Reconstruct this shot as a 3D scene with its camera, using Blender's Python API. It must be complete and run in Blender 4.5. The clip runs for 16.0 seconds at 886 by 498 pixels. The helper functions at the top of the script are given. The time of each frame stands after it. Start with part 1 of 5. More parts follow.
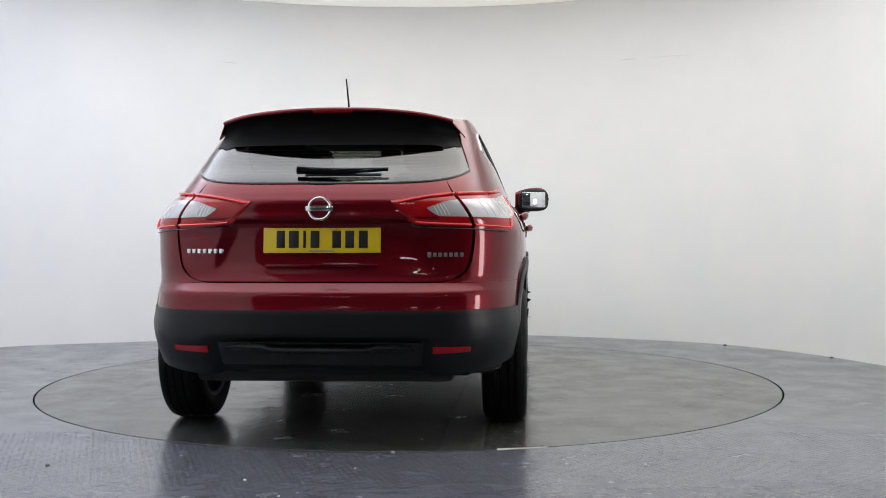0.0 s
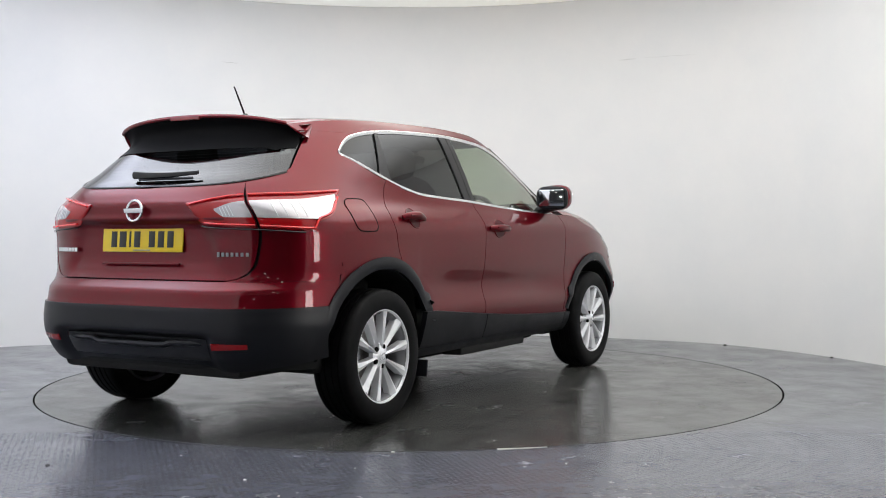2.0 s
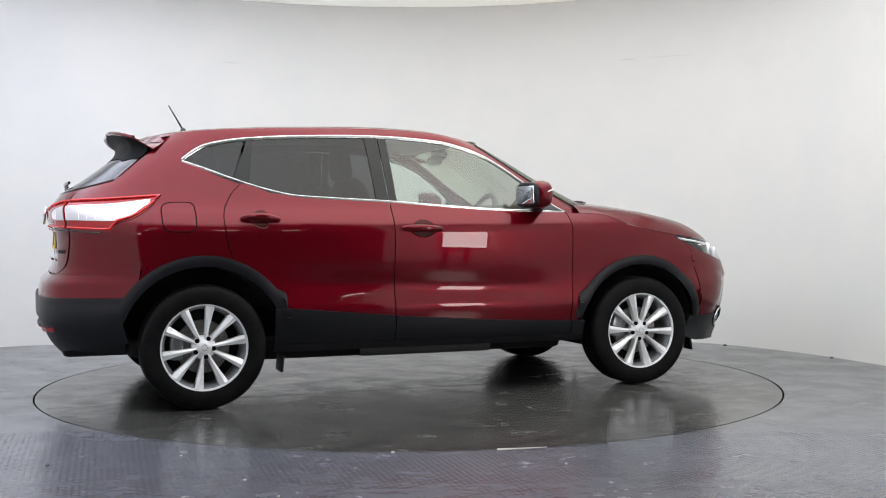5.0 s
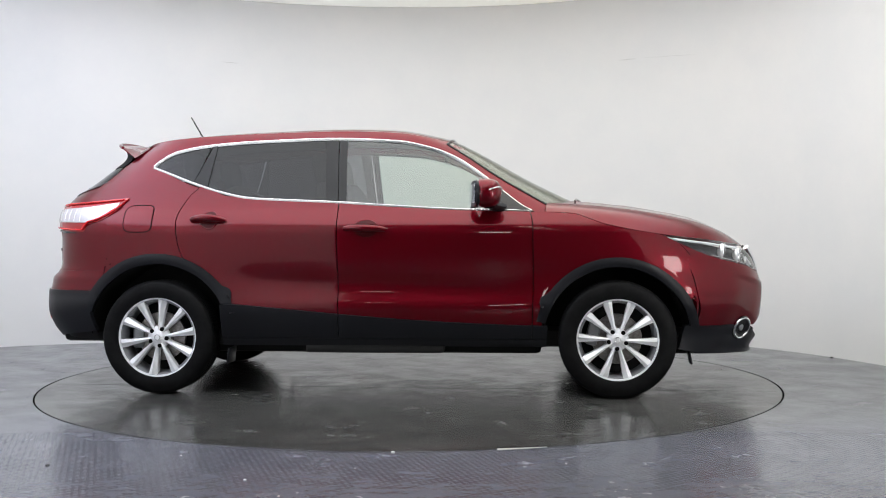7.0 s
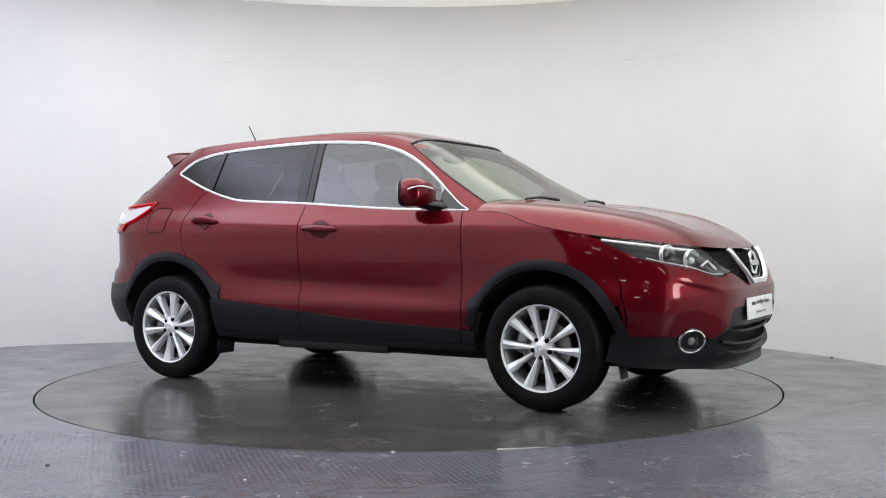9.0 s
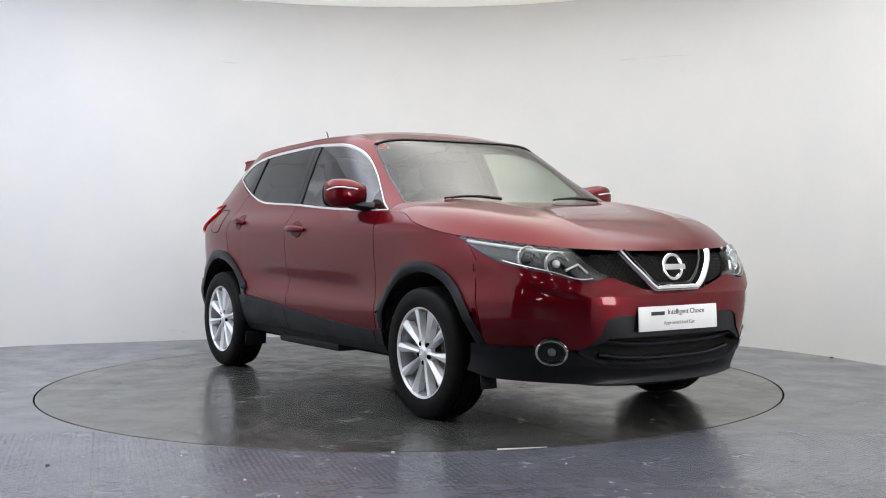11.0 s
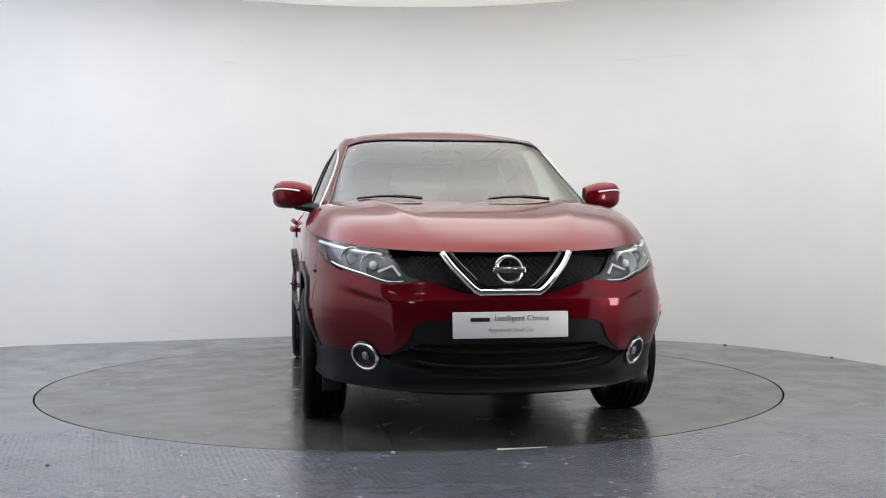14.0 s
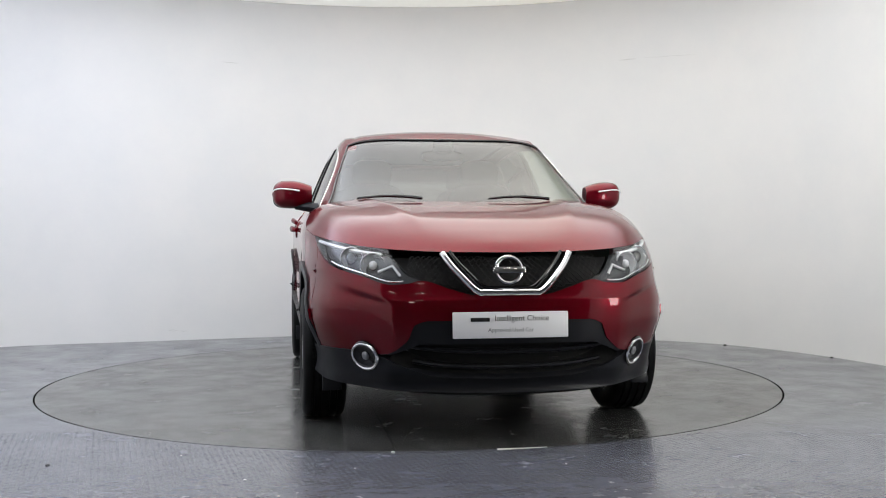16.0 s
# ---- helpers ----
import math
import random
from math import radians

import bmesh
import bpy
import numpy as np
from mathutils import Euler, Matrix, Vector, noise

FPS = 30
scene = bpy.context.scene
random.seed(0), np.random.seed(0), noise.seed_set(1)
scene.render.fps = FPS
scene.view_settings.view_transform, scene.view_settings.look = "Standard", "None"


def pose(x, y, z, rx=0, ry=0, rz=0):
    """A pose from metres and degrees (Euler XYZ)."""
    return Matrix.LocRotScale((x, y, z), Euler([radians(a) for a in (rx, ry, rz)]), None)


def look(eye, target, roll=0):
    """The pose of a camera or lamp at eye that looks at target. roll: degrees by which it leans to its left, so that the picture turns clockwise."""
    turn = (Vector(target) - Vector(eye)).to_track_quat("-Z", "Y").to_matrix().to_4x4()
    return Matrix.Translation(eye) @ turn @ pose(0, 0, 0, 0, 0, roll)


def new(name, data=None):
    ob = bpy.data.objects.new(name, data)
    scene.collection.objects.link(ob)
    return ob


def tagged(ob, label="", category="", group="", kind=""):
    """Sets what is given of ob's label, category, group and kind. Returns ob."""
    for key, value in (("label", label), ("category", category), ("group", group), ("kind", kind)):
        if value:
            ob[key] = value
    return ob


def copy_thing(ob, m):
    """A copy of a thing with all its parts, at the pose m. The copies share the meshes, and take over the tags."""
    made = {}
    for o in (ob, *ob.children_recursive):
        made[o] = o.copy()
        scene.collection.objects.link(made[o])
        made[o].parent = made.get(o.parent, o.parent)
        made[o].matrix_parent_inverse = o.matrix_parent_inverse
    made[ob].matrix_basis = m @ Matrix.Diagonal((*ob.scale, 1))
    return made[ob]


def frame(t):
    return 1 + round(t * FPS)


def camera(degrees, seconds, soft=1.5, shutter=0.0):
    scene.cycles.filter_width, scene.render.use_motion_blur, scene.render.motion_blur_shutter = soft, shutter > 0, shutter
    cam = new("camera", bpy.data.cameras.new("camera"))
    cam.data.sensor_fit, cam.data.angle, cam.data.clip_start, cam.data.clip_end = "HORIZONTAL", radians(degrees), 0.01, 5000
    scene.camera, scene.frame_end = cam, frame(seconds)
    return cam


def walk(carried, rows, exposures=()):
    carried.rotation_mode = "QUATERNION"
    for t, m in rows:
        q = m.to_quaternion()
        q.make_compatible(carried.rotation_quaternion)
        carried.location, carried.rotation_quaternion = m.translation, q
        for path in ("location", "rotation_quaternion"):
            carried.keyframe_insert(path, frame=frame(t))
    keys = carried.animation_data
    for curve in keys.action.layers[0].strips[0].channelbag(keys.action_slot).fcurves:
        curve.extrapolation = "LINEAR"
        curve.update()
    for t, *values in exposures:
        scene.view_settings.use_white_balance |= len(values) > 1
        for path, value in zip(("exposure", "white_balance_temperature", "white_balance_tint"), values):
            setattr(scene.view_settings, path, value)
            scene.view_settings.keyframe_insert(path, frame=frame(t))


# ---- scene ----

# ---------- camera: stands still before the booth's opening ----------
cam = camera(44.83, 16.0, soft=1.0)
EYE = Vector((0.0, -6.821, 0.934))
YAW, PITCH = radians(1.66), radians(0.87)
AIM = EYE + Vector((math.sin(YAW) * math.cos(PITCH), math.cos(YAW) * math.cos(PITCH), -math.sin(PITCH)))
STAND = look(EYE, AIM, -0.14)
walk(cam, [(0, STAND), (16, STAND)])

# ---------- world and light ----------
world = bpy.data.worlds.new("world")
scene.world = world
world.use_nodes = True
world.node_tree.nodes["Background"].inputs[0].default_value = (0.5, 0.55, 0.62, 1)
world.node_tree.nodes["Background"].inputs[1].default_value = 0.02
scene.view_settings.exposure = 0.0

CEIL = 3.0
CEIL_GLOW = 2.72


# ---------- materials ----------


def principled(name, base, rough, metal=0.0, **more):
    m = bpy.data.materials.new(name)
    m.use_nodes = True
    b = m.node_tree.nodes["Principled BSDF"]
    b.inputs["Base Color"].default_value = (*base, 1)
    b.inputs["Roughness"].default_value = rough
    b.inputs["Metallic"].default_value = metal
    for k, v in more.items():
        b.inputs[k.replace("_", " ")].default_value = v
    return m


def noise_node(m, scale, detail=4.0, rough=0.6, stretch=None):
    nt = m.node_tree
    co = nt.nodes.new("ShaderNodeTexCoord")
    n = nt.nodes.new("ShaderNodeTexNoise")
    n.inputs["Scale"].default_value, n.inputs["Detail"].default_value, n.inputs["Roughness"].default_value = scale, detail, rough
    if stretch:
        mp = nt.nodes.new("ShaderNodeMapping")
        mp.inputs["Scale"].default_value = stretch
        nt.links.new(co.outputs["Object"], mp.inputs["Vector"])
        nt.links.new(mp.outputs[0], n.inputs["Vector"])
    else:
        nt.links.new(co.outputs["Object"], n.inputs["Vector"])
    return n


def ramp_node(m, source, stops):
    nt = m.node_tree
    r = nt.nodes.new("ShaderNodeValToRGB")
    e = r.color_ramp.elements
    while len(e) < len(stops):
        e.new(0.5)
    for el, (p, c) in zip(e, stops):
        el.position, el.color = p, (*c, 1) if len(c) == 3 else c
    nt.links.new(source, r.inputs[0])
    return r


def vary(m, scale, a, b, detail=4.0, lo=0.35, hi=0.65, stretch=None):
    """Base colour that drifts between a and b."""
    n = noise_node(m, scale, detail, stretch=stretch)
    r = ramp_node(m, n.outputs["Fac"], [(lo, a), (hi, b)])
    m.node_tree.links.new(r.outputs[0], m.node_tree.nodes["Principled BSDF"].inputs["Base Color"])
    return r


def rough_vary(m, scale, a, b, stretch=None):
    n = noise_node(m, scale, 6.0, stretch=stretch)
    r = ramp_node(m, n.outputs["Fac"], [(0.35, (a, a, a)), (0.65, (b, b, b))])
    m.node_tree.links.new(r.outputs[0], m.node_tree.nodes["Principled BSDF"].inputs["Roughness"])


def bump(m, source, strength, distance):
    nt = m.node_tree
    bn = nt.nodes.new("ShaderNodeBump")
    bn.inputs["Strength"].default_value, bn.inputs["Distance"].default_value = strength, distance
    nt.links.new(source, bn.inputs["Height"])
    nt.links.new(bn.outputs[0], nt.nodes["Principled BSDF"].inputs["Normal"])


def emitter(name, colour, strength):
    m = bpy.data.materials.new(name)
    m.use_nodes = True
    b = m.node_tree.nodes["Principled BSDF"]
    b.inputs["Base Color"].default_value = (*colour, 1)
    b.inputs["Emission Color"].default_value = (*colour, 1)
    b.inputs["Emission Strength"].default_value = strength
    return m


def pane_material(name, tint, gloss_rough=0.0, base=0.085):
    """Thin glass: tinted see-through with a mirror share that grows at a slant."""
    m = bpy.data.materials.new(name)
    m.use_nodes = True
    nt = m.node_tree
    nt.nodes.remove(nt.nodes["Principled BSDF"])
    out = nt.nodes["Material Output"]
    tr, gl, mx, lw = (nt.nodes.new("ShaderNode" + k) for k in ("BsdfTransparent", "BsdfGlossy", "MixShader", "LayerWeight"))
    tr.inputs[0].default_value = (*tint, 1)
    gl.inputs["Roughness"].default_value = gloss_rough
    lw.inputs[0].default_value = 0.5
    pw, ma = nt.nodes.new("ShaderNodeMath"), nt.nodes.new("ShaderNodeMath")
    pw.operation, ma.operation = "POWER", "MULTIPLY_ADD"
    pw.inputs[1].default_value, ma.inputs[1].default_value, ma.inputs[2].default_value = 4.0, 0.85, base
    nt.links.new(lw.outputs["Facing"], pw.inputs[0])
    nt.links.new(pw.outputs[0], ma.inputs[0])
    nt.links.new(ma.outputs[0], mx.inputs[0])
    nt.links.new(tr.outputs[0], mx.inputs[1])
    nt.links.new(gl.outputs[0], mx.inputs[2])
    nt.links.new(mx.outputs[0], out.inputs[0])
    return m


PAINT = principled("red_paint", (0.13, 0.0014, 0.005), 0.33, 0.55, Specular_Tint=(0.40, 0.03, 0.05, 1), Coat_Weight=0.9, Coat_Roughness=0.02, Coat_IOR=1.42, Specular_IOR_Level=0.08)
n = noise_node(PAINT, 900, 2.0)
r = ramp_node(PAINT, n.outputs["Fac"], [(0.35, (0.100, 0.0014, 0.006)), (0.7, (0.170, 0.0028, 0.011))])
PAINT.node_tree.links.new(r.outputs[0], PAINT.node_tree.nodes["Principled BSDF"].inputs["Base Color"])
CLAD = principled("black_plastic", (0.0080, 0.0086, 0.0115), 0.38, Specular_IOR_Level=0.30)
n = noise_node(CLAD, 700, 2.0)
bump(CLAD, n.outputs["Fac"], 0.25, 0.0006)
rough_vary(CLAD, 6, 0.33, 0.46)
GLOSSBLACK = principled("gloss_black", (0.006, 0.006, 0.007), 0.08)
PILLAR = principled("pillar_black", (0.010, 0.010, 0.011), 0.32, Specular_IOR_Level=0.35)
DARK = principled("dark_void", (0.004, 0.004, 0.004), 0.8)
RUBBER = principled("tyre_rubber", (0.006, 0.006, 0.007), 0.55, Specular_IOR_Level=0.12)
vary(RUBBER, 14, (0.0035, 0.0035, 0.004), (0.0075, 0.0075, 0.008))
n = noise_node(RUBBER, 260, 3.0)
bump(RUBBER, n.outputs["Fac"], 0.2, 0.001)
ALLOY = principled("silver_alloy", (0.88, 0.89, 0.92), 0.34, 0.25, Coat_Weight=0.6)
rough_vary(ALLOY, 30, 0.32, 0.42)
BARREL = principled("rim_barrel", (0.26, 0.265, 0.28), 0.42, 0.5)
STEEL = principled("brake_steel", (0.30, 0.29, 0.28), 0.38, 0.9)
vary(STEEL, 60, (0.22, 0.20, 0.19), (0.36, 0.35, 0.34))
CHROME = principled("chrome", (0.86, 0.87, 0.88), 0.06, 1.0)
SATIN = principled("satin_trim", (0.82, 0.83, 0.84), 0.22, 0.9)
GLASS = pane_material("clear_glass", (0.70, 0.77, 0.72), 0.0, 0.10)
SCREEN = pane_material("windscreen_glass", (0.52, 0.56, 0.45), 0.0, 0.06)
TINTED = pane_material("privacy_glass", (0.075, 0.078, 0.09), 0.0, 0.045)
REARGLASS = pane_material("rear_screen_glass", (0.16, 0.165, 0.17))
LENS = pane_material("lamp_cover", (0.96, 0.97, 0.98), 0.0, 0.05)
GUIDE = principled("red_light_guide", (0.80, 0.012, 0.016), 0.15, 0.0, Coat_Weight=0.6)
REDLENS = principled("red_lens", (0.36, 0.004, 0.007), 0.10, 0.0, Coat_Weight=0.45, Coat_Roughness=0.02, Specular_IOR_Level=0.3)
DEEPRED = principled("deep_red_lens", (0.16, 0.002, 0.003), 0.10, 0.0, Coat_Weight=1.0)
REFLECTOR = principled("lamp_reflector", (0.86, 0.87, 0.89), 0.16, 0.35)
CLEARLENS = principled("clear_lamp_lens", (0.54, 0.52, 0.54), 0.24, 0.4, Coat_Weight=1.0)
LAMPGREY = principled("lamp_housing", (0.26, 0.265, 0.28), 0.28, 0.6)
LAMPDARK = principled("lamp_cavity", (0.050, 0.052, 0.058), 0.35, 0.4)
CLOTH = principled("seat_cloth", (0.035, 0.035, 0.037), 0.9)
n = noise_node(CLOTH, 400, 2.0)
bump(CLOTH, n.outputs["Fac"], 0.4, 0.001)
DASH = principled("dashboard_plastic", (0.030, 0.030, 0.032), 0.6)
HEADLINER = principled("headliner", (0.36, 0.35, 0.33), 0.9)
YELLOW = principled("plate_yellow", (0.80, 0.58, 0.015), 0.30)
INK = principled("plate_black", (0.010, 0.010, 0.010), 0.4)
WHITEPLATE = principled("plate_white", (0.92, 0.92, 0.94), 0.30)
GREYINK = principled("grey_print", (0.25, 0.25, 0.26), 0.5)
MATTBLACK = principled("matt_black", (0.003, 0.003, 0.0035), 0.6, Specular_IOR_Level=0.1)
MIRROR = principled("mirror_glass", (0.75, 0.78, 0.82), 0.01, 1.0)
BADGE = principled("badge_metal", (0.70, 0.71, 0.73), 0.15, 1.0)

WALL = principled("white_wall_paint", (0.80, 0.80, 0.79), 0.55)
vary(WALL, 1.3, (0.775, 0.78, 0.775), (0.82, 0.815, 0.80), 6.0)
n = noise_node(WALL, 90, 3.0)
bump(WALL, n.outputs["Fac"], 0.05, 0.002)
CEILM = principled("cream_ceiling_glow", (0.84, 0.83, 0.72), 0.7)
# added glow that lights the booth: cool on the left, warmer rightwards
_nt = CEILM.node_tree
_co, _sx = _nt.nodes.new("ShaderNodeTexCoord"), _nt.nodes.new("ShaderNodeSeparateXYZ")
_mr = _nt.nodes.new("ShaderNodeMapRange")
_mr.inputs["From Min"].default_value, _mr.inputs["From Max"].default_value = -3.2, 2.2
_nt.links.new(_co.outputs["Object"], _sx.inputs[0])
_nt.links.new(_sx.outputs[0], _mr.inputs["Value"])
_rp = ramp_node(CEILM, _mr.outputs[0], [(0.0, (1.30, 1.38, 1.70)), (0.20, (0.955, 1.0, 1.10)), (0.5, (0.95, 0.97, 0.99)), (0.8, (1.01, 0.99, 0.93)), (1.0, (0.98, 1.0, 1.04))])
_nt.links.new(_rp.outputs[0], _nt.nodes["Principled BSDF"].inputs["Emission Color"])
# the added glow is a pool mid-ceiling, faint towards the walls
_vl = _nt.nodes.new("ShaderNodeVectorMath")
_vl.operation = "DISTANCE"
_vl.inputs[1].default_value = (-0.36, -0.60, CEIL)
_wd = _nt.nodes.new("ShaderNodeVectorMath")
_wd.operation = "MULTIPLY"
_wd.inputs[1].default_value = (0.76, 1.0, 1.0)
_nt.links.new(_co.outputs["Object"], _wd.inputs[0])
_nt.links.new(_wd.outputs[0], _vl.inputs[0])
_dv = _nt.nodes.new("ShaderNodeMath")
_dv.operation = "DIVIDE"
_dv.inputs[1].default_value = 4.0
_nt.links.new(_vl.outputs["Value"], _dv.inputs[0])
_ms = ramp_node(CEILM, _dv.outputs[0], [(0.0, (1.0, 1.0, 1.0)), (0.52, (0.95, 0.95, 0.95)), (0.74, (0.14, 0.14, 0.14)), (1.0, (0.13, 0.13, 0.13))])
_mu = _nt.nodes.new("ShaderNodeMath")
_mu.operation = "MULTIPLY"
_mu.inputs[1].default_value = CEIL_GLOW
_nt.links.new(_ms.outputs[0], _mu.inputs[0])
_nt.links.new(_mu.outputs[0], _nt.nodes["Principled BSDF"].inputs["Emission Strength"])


def floor_material(name, a, b_, stain):
    """Worn glossy floor paint: broad stains and scuffs."""
    m = principled(name, a, 0.22)
    nt = m.node_tree
    bs = nt.nodes["Principled BSDF"]
    bs.inputs["Specular IOR Level"].default_value = 0.5
    n1 = noise_node(m, 0.9, 6.0, 0.65)
    n2 = noise_node(m, 5.0, 8.0, 0.7, (1.0, 2.6, 1.0))
    r1 = ramp_node(m, n1.outputs["Fac"], [(0.3, a), (0.7, b_)])
    r2 = ramp_node(m, n2.outputs["Fac"], [(0.40, stain), (0.56, (1, 1, 1))])
    mix = nt.nodes.new("ShaderNodeMix")
    mix.data_type, mix.blend_type = "RGBA", "MULTIPLY"
    mix.inputs["Factor"].default_value = 1.0
    nt.links.new(r1.outputs[0], mix.inputs["A"])
    nt.links.new(r2.outputs[0], mix.inputs["B"])
    nt.links.new(mix.outputs["Result"], bs.inputs["Base Color"])
    n3 = noise_node(m, 3.5, 8.0, 0.7)
    r3 = ramp_node(m, n3.outputs["Fac"], [(0.32, (0.13, 0.13, 0.13)), (0.68, (0.30, 0.30, 0.30))])
    nt.links.new(r3.outputs[0], bs.inputs["Roughness"])
    n4 = noise_node(m, 40, 4.0)
    bump(m, n4.outputs["Fac"], 0.10, 0.002)
    return m


FLOORM = floor_material("grey_floor_paint", (0.106, 0.112, 0.125), (0.130, 0.137, 0.151), (0.78, 0.78, 0.79))
TREADM = floor_material("tread_plate_paint", (0.106, 0.112, 0.138), (0.124, 0.130, 0.158), (0.84, 0.84, 0.85))
DISCM = floor_material("turntable_paint", (0.056, 0.057, 0.056), (0.088, 0.089, 0.086), (0.46, 0.455, 0.44))
HALLM = principled("hall_plaster", (0.35, 0.35, 0.37), 0.8)
vary(HALLM, 0.8, (0.30, 0.30, 0.32), (0.40, 0.40, 0.42))
LINEM = principled("joint_black", (0.008, 0.008, 0.008), 0.7, Specular_IOR_Level=0.0)

# ---------- mesh helpers ----------


def finish(name, bm, material, parent=None, label="", smooth=True, angle=40):
    me = bpy.data.meshes.new(name)
    bm.to_mesh(me)
    bm.free()
    if smooth:
        me.shade_smooth()
        me.set_sharp_from_angle(angle=radians(angle))
    for mt in material if isinstance(material, (list, tuple)) else (material,):
        me.materials.append(mt)
    ob = new(name, me)
    if parent is not None:
        ob.parent = parent
    if label:
        tagged(ob, label)
    return ob


def part(name, bm, material, parent, label="", smooth=True, angle=40):
    return finish(name, bm, material, parent, label, smooth, angle)


def curve(xs, ys):
    """Smooth monotone curve through a few control values."""
    xs, ys = np.array(xs, float), np.array(ys, float)
    d = np.diff(ys) / np.diff(xs)
    m = np.concatenate([[d[0]], np.where(d[:-1] * d[1:] > 0, 2 * d[:-1] * d[1:] / np.where(d[:-1] + d[1:] == 0, 1, d[:-1] + d[1:]), 0), [d[-1]]])

    def at(x):
        x = min(max(x, xs[0]), xs[-1])
        i = min(max(int(np.searchsorted(xs, x)) - 1, 0), len(xs) - 2)
        h = xs[i + 1] - xs[i]
        t = (x - xs[i]) / h
        return float((2 * t**3 - 3 * t**2 + 1) * ys[i] + (t**3 - 2 * t**2 + t) * h * m[i] + (3 * t**2 - 2 * t**3) * ys[i + 1] + (t**3 - t**2) * h * m[i + 1])

    return at


def lerp(a, b, t):
    return a + (b - a) * t


def sheet(fn, nu, nv, thick=0.0, side=1, bm=None, bulge=None):
    """A curved panel from fn(u, v) with its rim turned inwards by thick; side -1 is the car's right."""
    bm = bm or bmesh.new()
    p = np.array([[fn(i / nu, j / nv) for j in range(nv + 1)] for i in range(nu + 1)], float)
    nrm = np.cross(np.gradient(p, axis=0), np.gradient(p, axis=1))
    ln = np.linalg.norm(nrm, axis=2, keepdims=True)
    nrm = nrm / np.where(ln < 1e-12, 1, ln)
    mid = p.reshape(-1, 3).mean(0) - np.array([0, 0, 0.75])
    flip = (nrm.reshape(-1, 3).sum(0) @ mid) < 0
    if flip:
        nrm = -nrm
    s = np.array([1, side, 1])
    vs = [[bm.verts.new(p[i, j] * s) for j in range(nv + 1)] for i in range(nu + 1)]
    turn = flip != (side < 0)

    def quad(a, b, c, d):
        if turn:
            a, b, c, d = d, c, b, a
        try:
            bm.faces.new((a, b, c, d))
        except ValueError:
            pass

    for i in range(nu):
        for j in range(nv):
            quad(vs[i][j], vs[i + 1][j], vs[i + 1][j + 1], vs[i][j + 1])
    if thick:
        ring = [(i, 0) for i in range(nu)] + [(nu, j) for j in range(nv)] + [(i, nv) for i in range(nu, 0, -1)] + [(0, j) for j in range(nv, 0, -1)]
        inner = [bm.verts.new((p[i, j] - nrm[i, j] * thick) * s) for i, j in ring]
        for k, (i, j) in enumerate(ring):
            i2, j2 = ring[(k + 1) % len(ring)]
            quad(vs[i2][j2], vs[i][j], inner[k], inner[(k + 1) % len(ring)])
    bmesh.ops.remove_doubles(bm, verts=bm.verts, dist=1e-5)
    return bm


def tube(points, radius, seg=8, closed=False, bm=None, flat=1.0, up=(0, 0, 1), caps=True):
    """A rod along points; flat squeezes it across its second axis."""
    bm = bm or bmesh.new()
    pts = [Vector(p) for p in points]
    n = len(pts)
    rings = []
    for i, p in enumerate(pts):
        a = pts[(i - 1) % n] if closed or i else pts[0]
        b = pts[(i + 1) % n] if closed or i < n - 1 else pts[-1]
        t = (b - a).normalized()
        x = t.cross(Vector(up))
        if x.length < 1e-4:
            x = t.cross(Vector((1, 0, 0)))
        x.normalize()
        y = x.cross(t)
        rad = radius(i / max(1, n - 1)) if callable(radius) else radius
        rings.append([bm.verts.new(p + x * math.cos(k * 2 * math.pi / seg) * rad * flat + y * math.sin(k * 2 * math.pi / seg) * rad) for k in range(seg)])
    for i in range(n if closed else n - 1):
        a, b = rings[i], rings[(i + 1) % n]
        for k in range(seg):
            bm.faces.new((a[k], b[k], b[(k + 1) % seg], a[(k + 1) % seg]))
    if caps and not closed:
        bm.faces.new(rings[0])
        bm.faces.new(rings[-1][::-1])
    bmesh.ops.recalc_face_normals(bm, faces=bm.faces)
    return bm


def lathe(profile, seg=48, axis="y", at=(0, 0, 0), bm=None, closed=False):
    """Turns (radius, along) pairs about an axis through at."""
    bm = bm or bmesh.new()
    rows = []
    for r0, a in profile:
        row = []
        for k in range(seg):
            c, s_ = math.cos(2 * math.pi * k / seg), math.sin(2 * math.pi * k / seg)
            v = {"y": (r0 * c, a, r0 * s_), "x": (a, r0 * c, r0 * s_), "z": (r0 * c, r0 * s_, a)}[axis]
            row.append(bm.verts.new(Vector(v) + Vector(at)))
        rows.append(row)
    for i in range(len(rows) if closed else len(rows) - 1):
        a, b = rows[i], rows[(i + 1) % len(rows)]
        for k in range(seg):
            bm.faces.new((a[k], a[(k + 1) % seg], b[(k + 1) % seg], b[k]))
    bmesh.ops.remove_doubles(bm, verts=bm.verts, dist=3e-4)
    bmesh.ops.recalc_face_normals(bm, faces=bm.faces)
    return bm


def box(sx, sy, sz, m=None, bevel=0.0, seg=2, bm=None):
    b2 = bmesh.new()
    bmesh.ops.create_cube(b2, size=1, matrix=Matrix.Diagonal((sx, sy, sz, 1)))
    if bevel:
        bmesh.ops.bevel(b2, geom=b2.edges[:], offset=bevel, segments=seg, affect="EDGES", profile=0.5)
    if m is not None:
        bmesh.ops.transform(b2, matrix=m, verts=b2.verts)
    if bm is None:
        return b2
    me = bpy.data.meshes.new("tmp")
    b2.to_mesh(me)
    b2.free()
    bm.from_mesh(me)
    bpy.data.meshes.remove(me)
    return bm


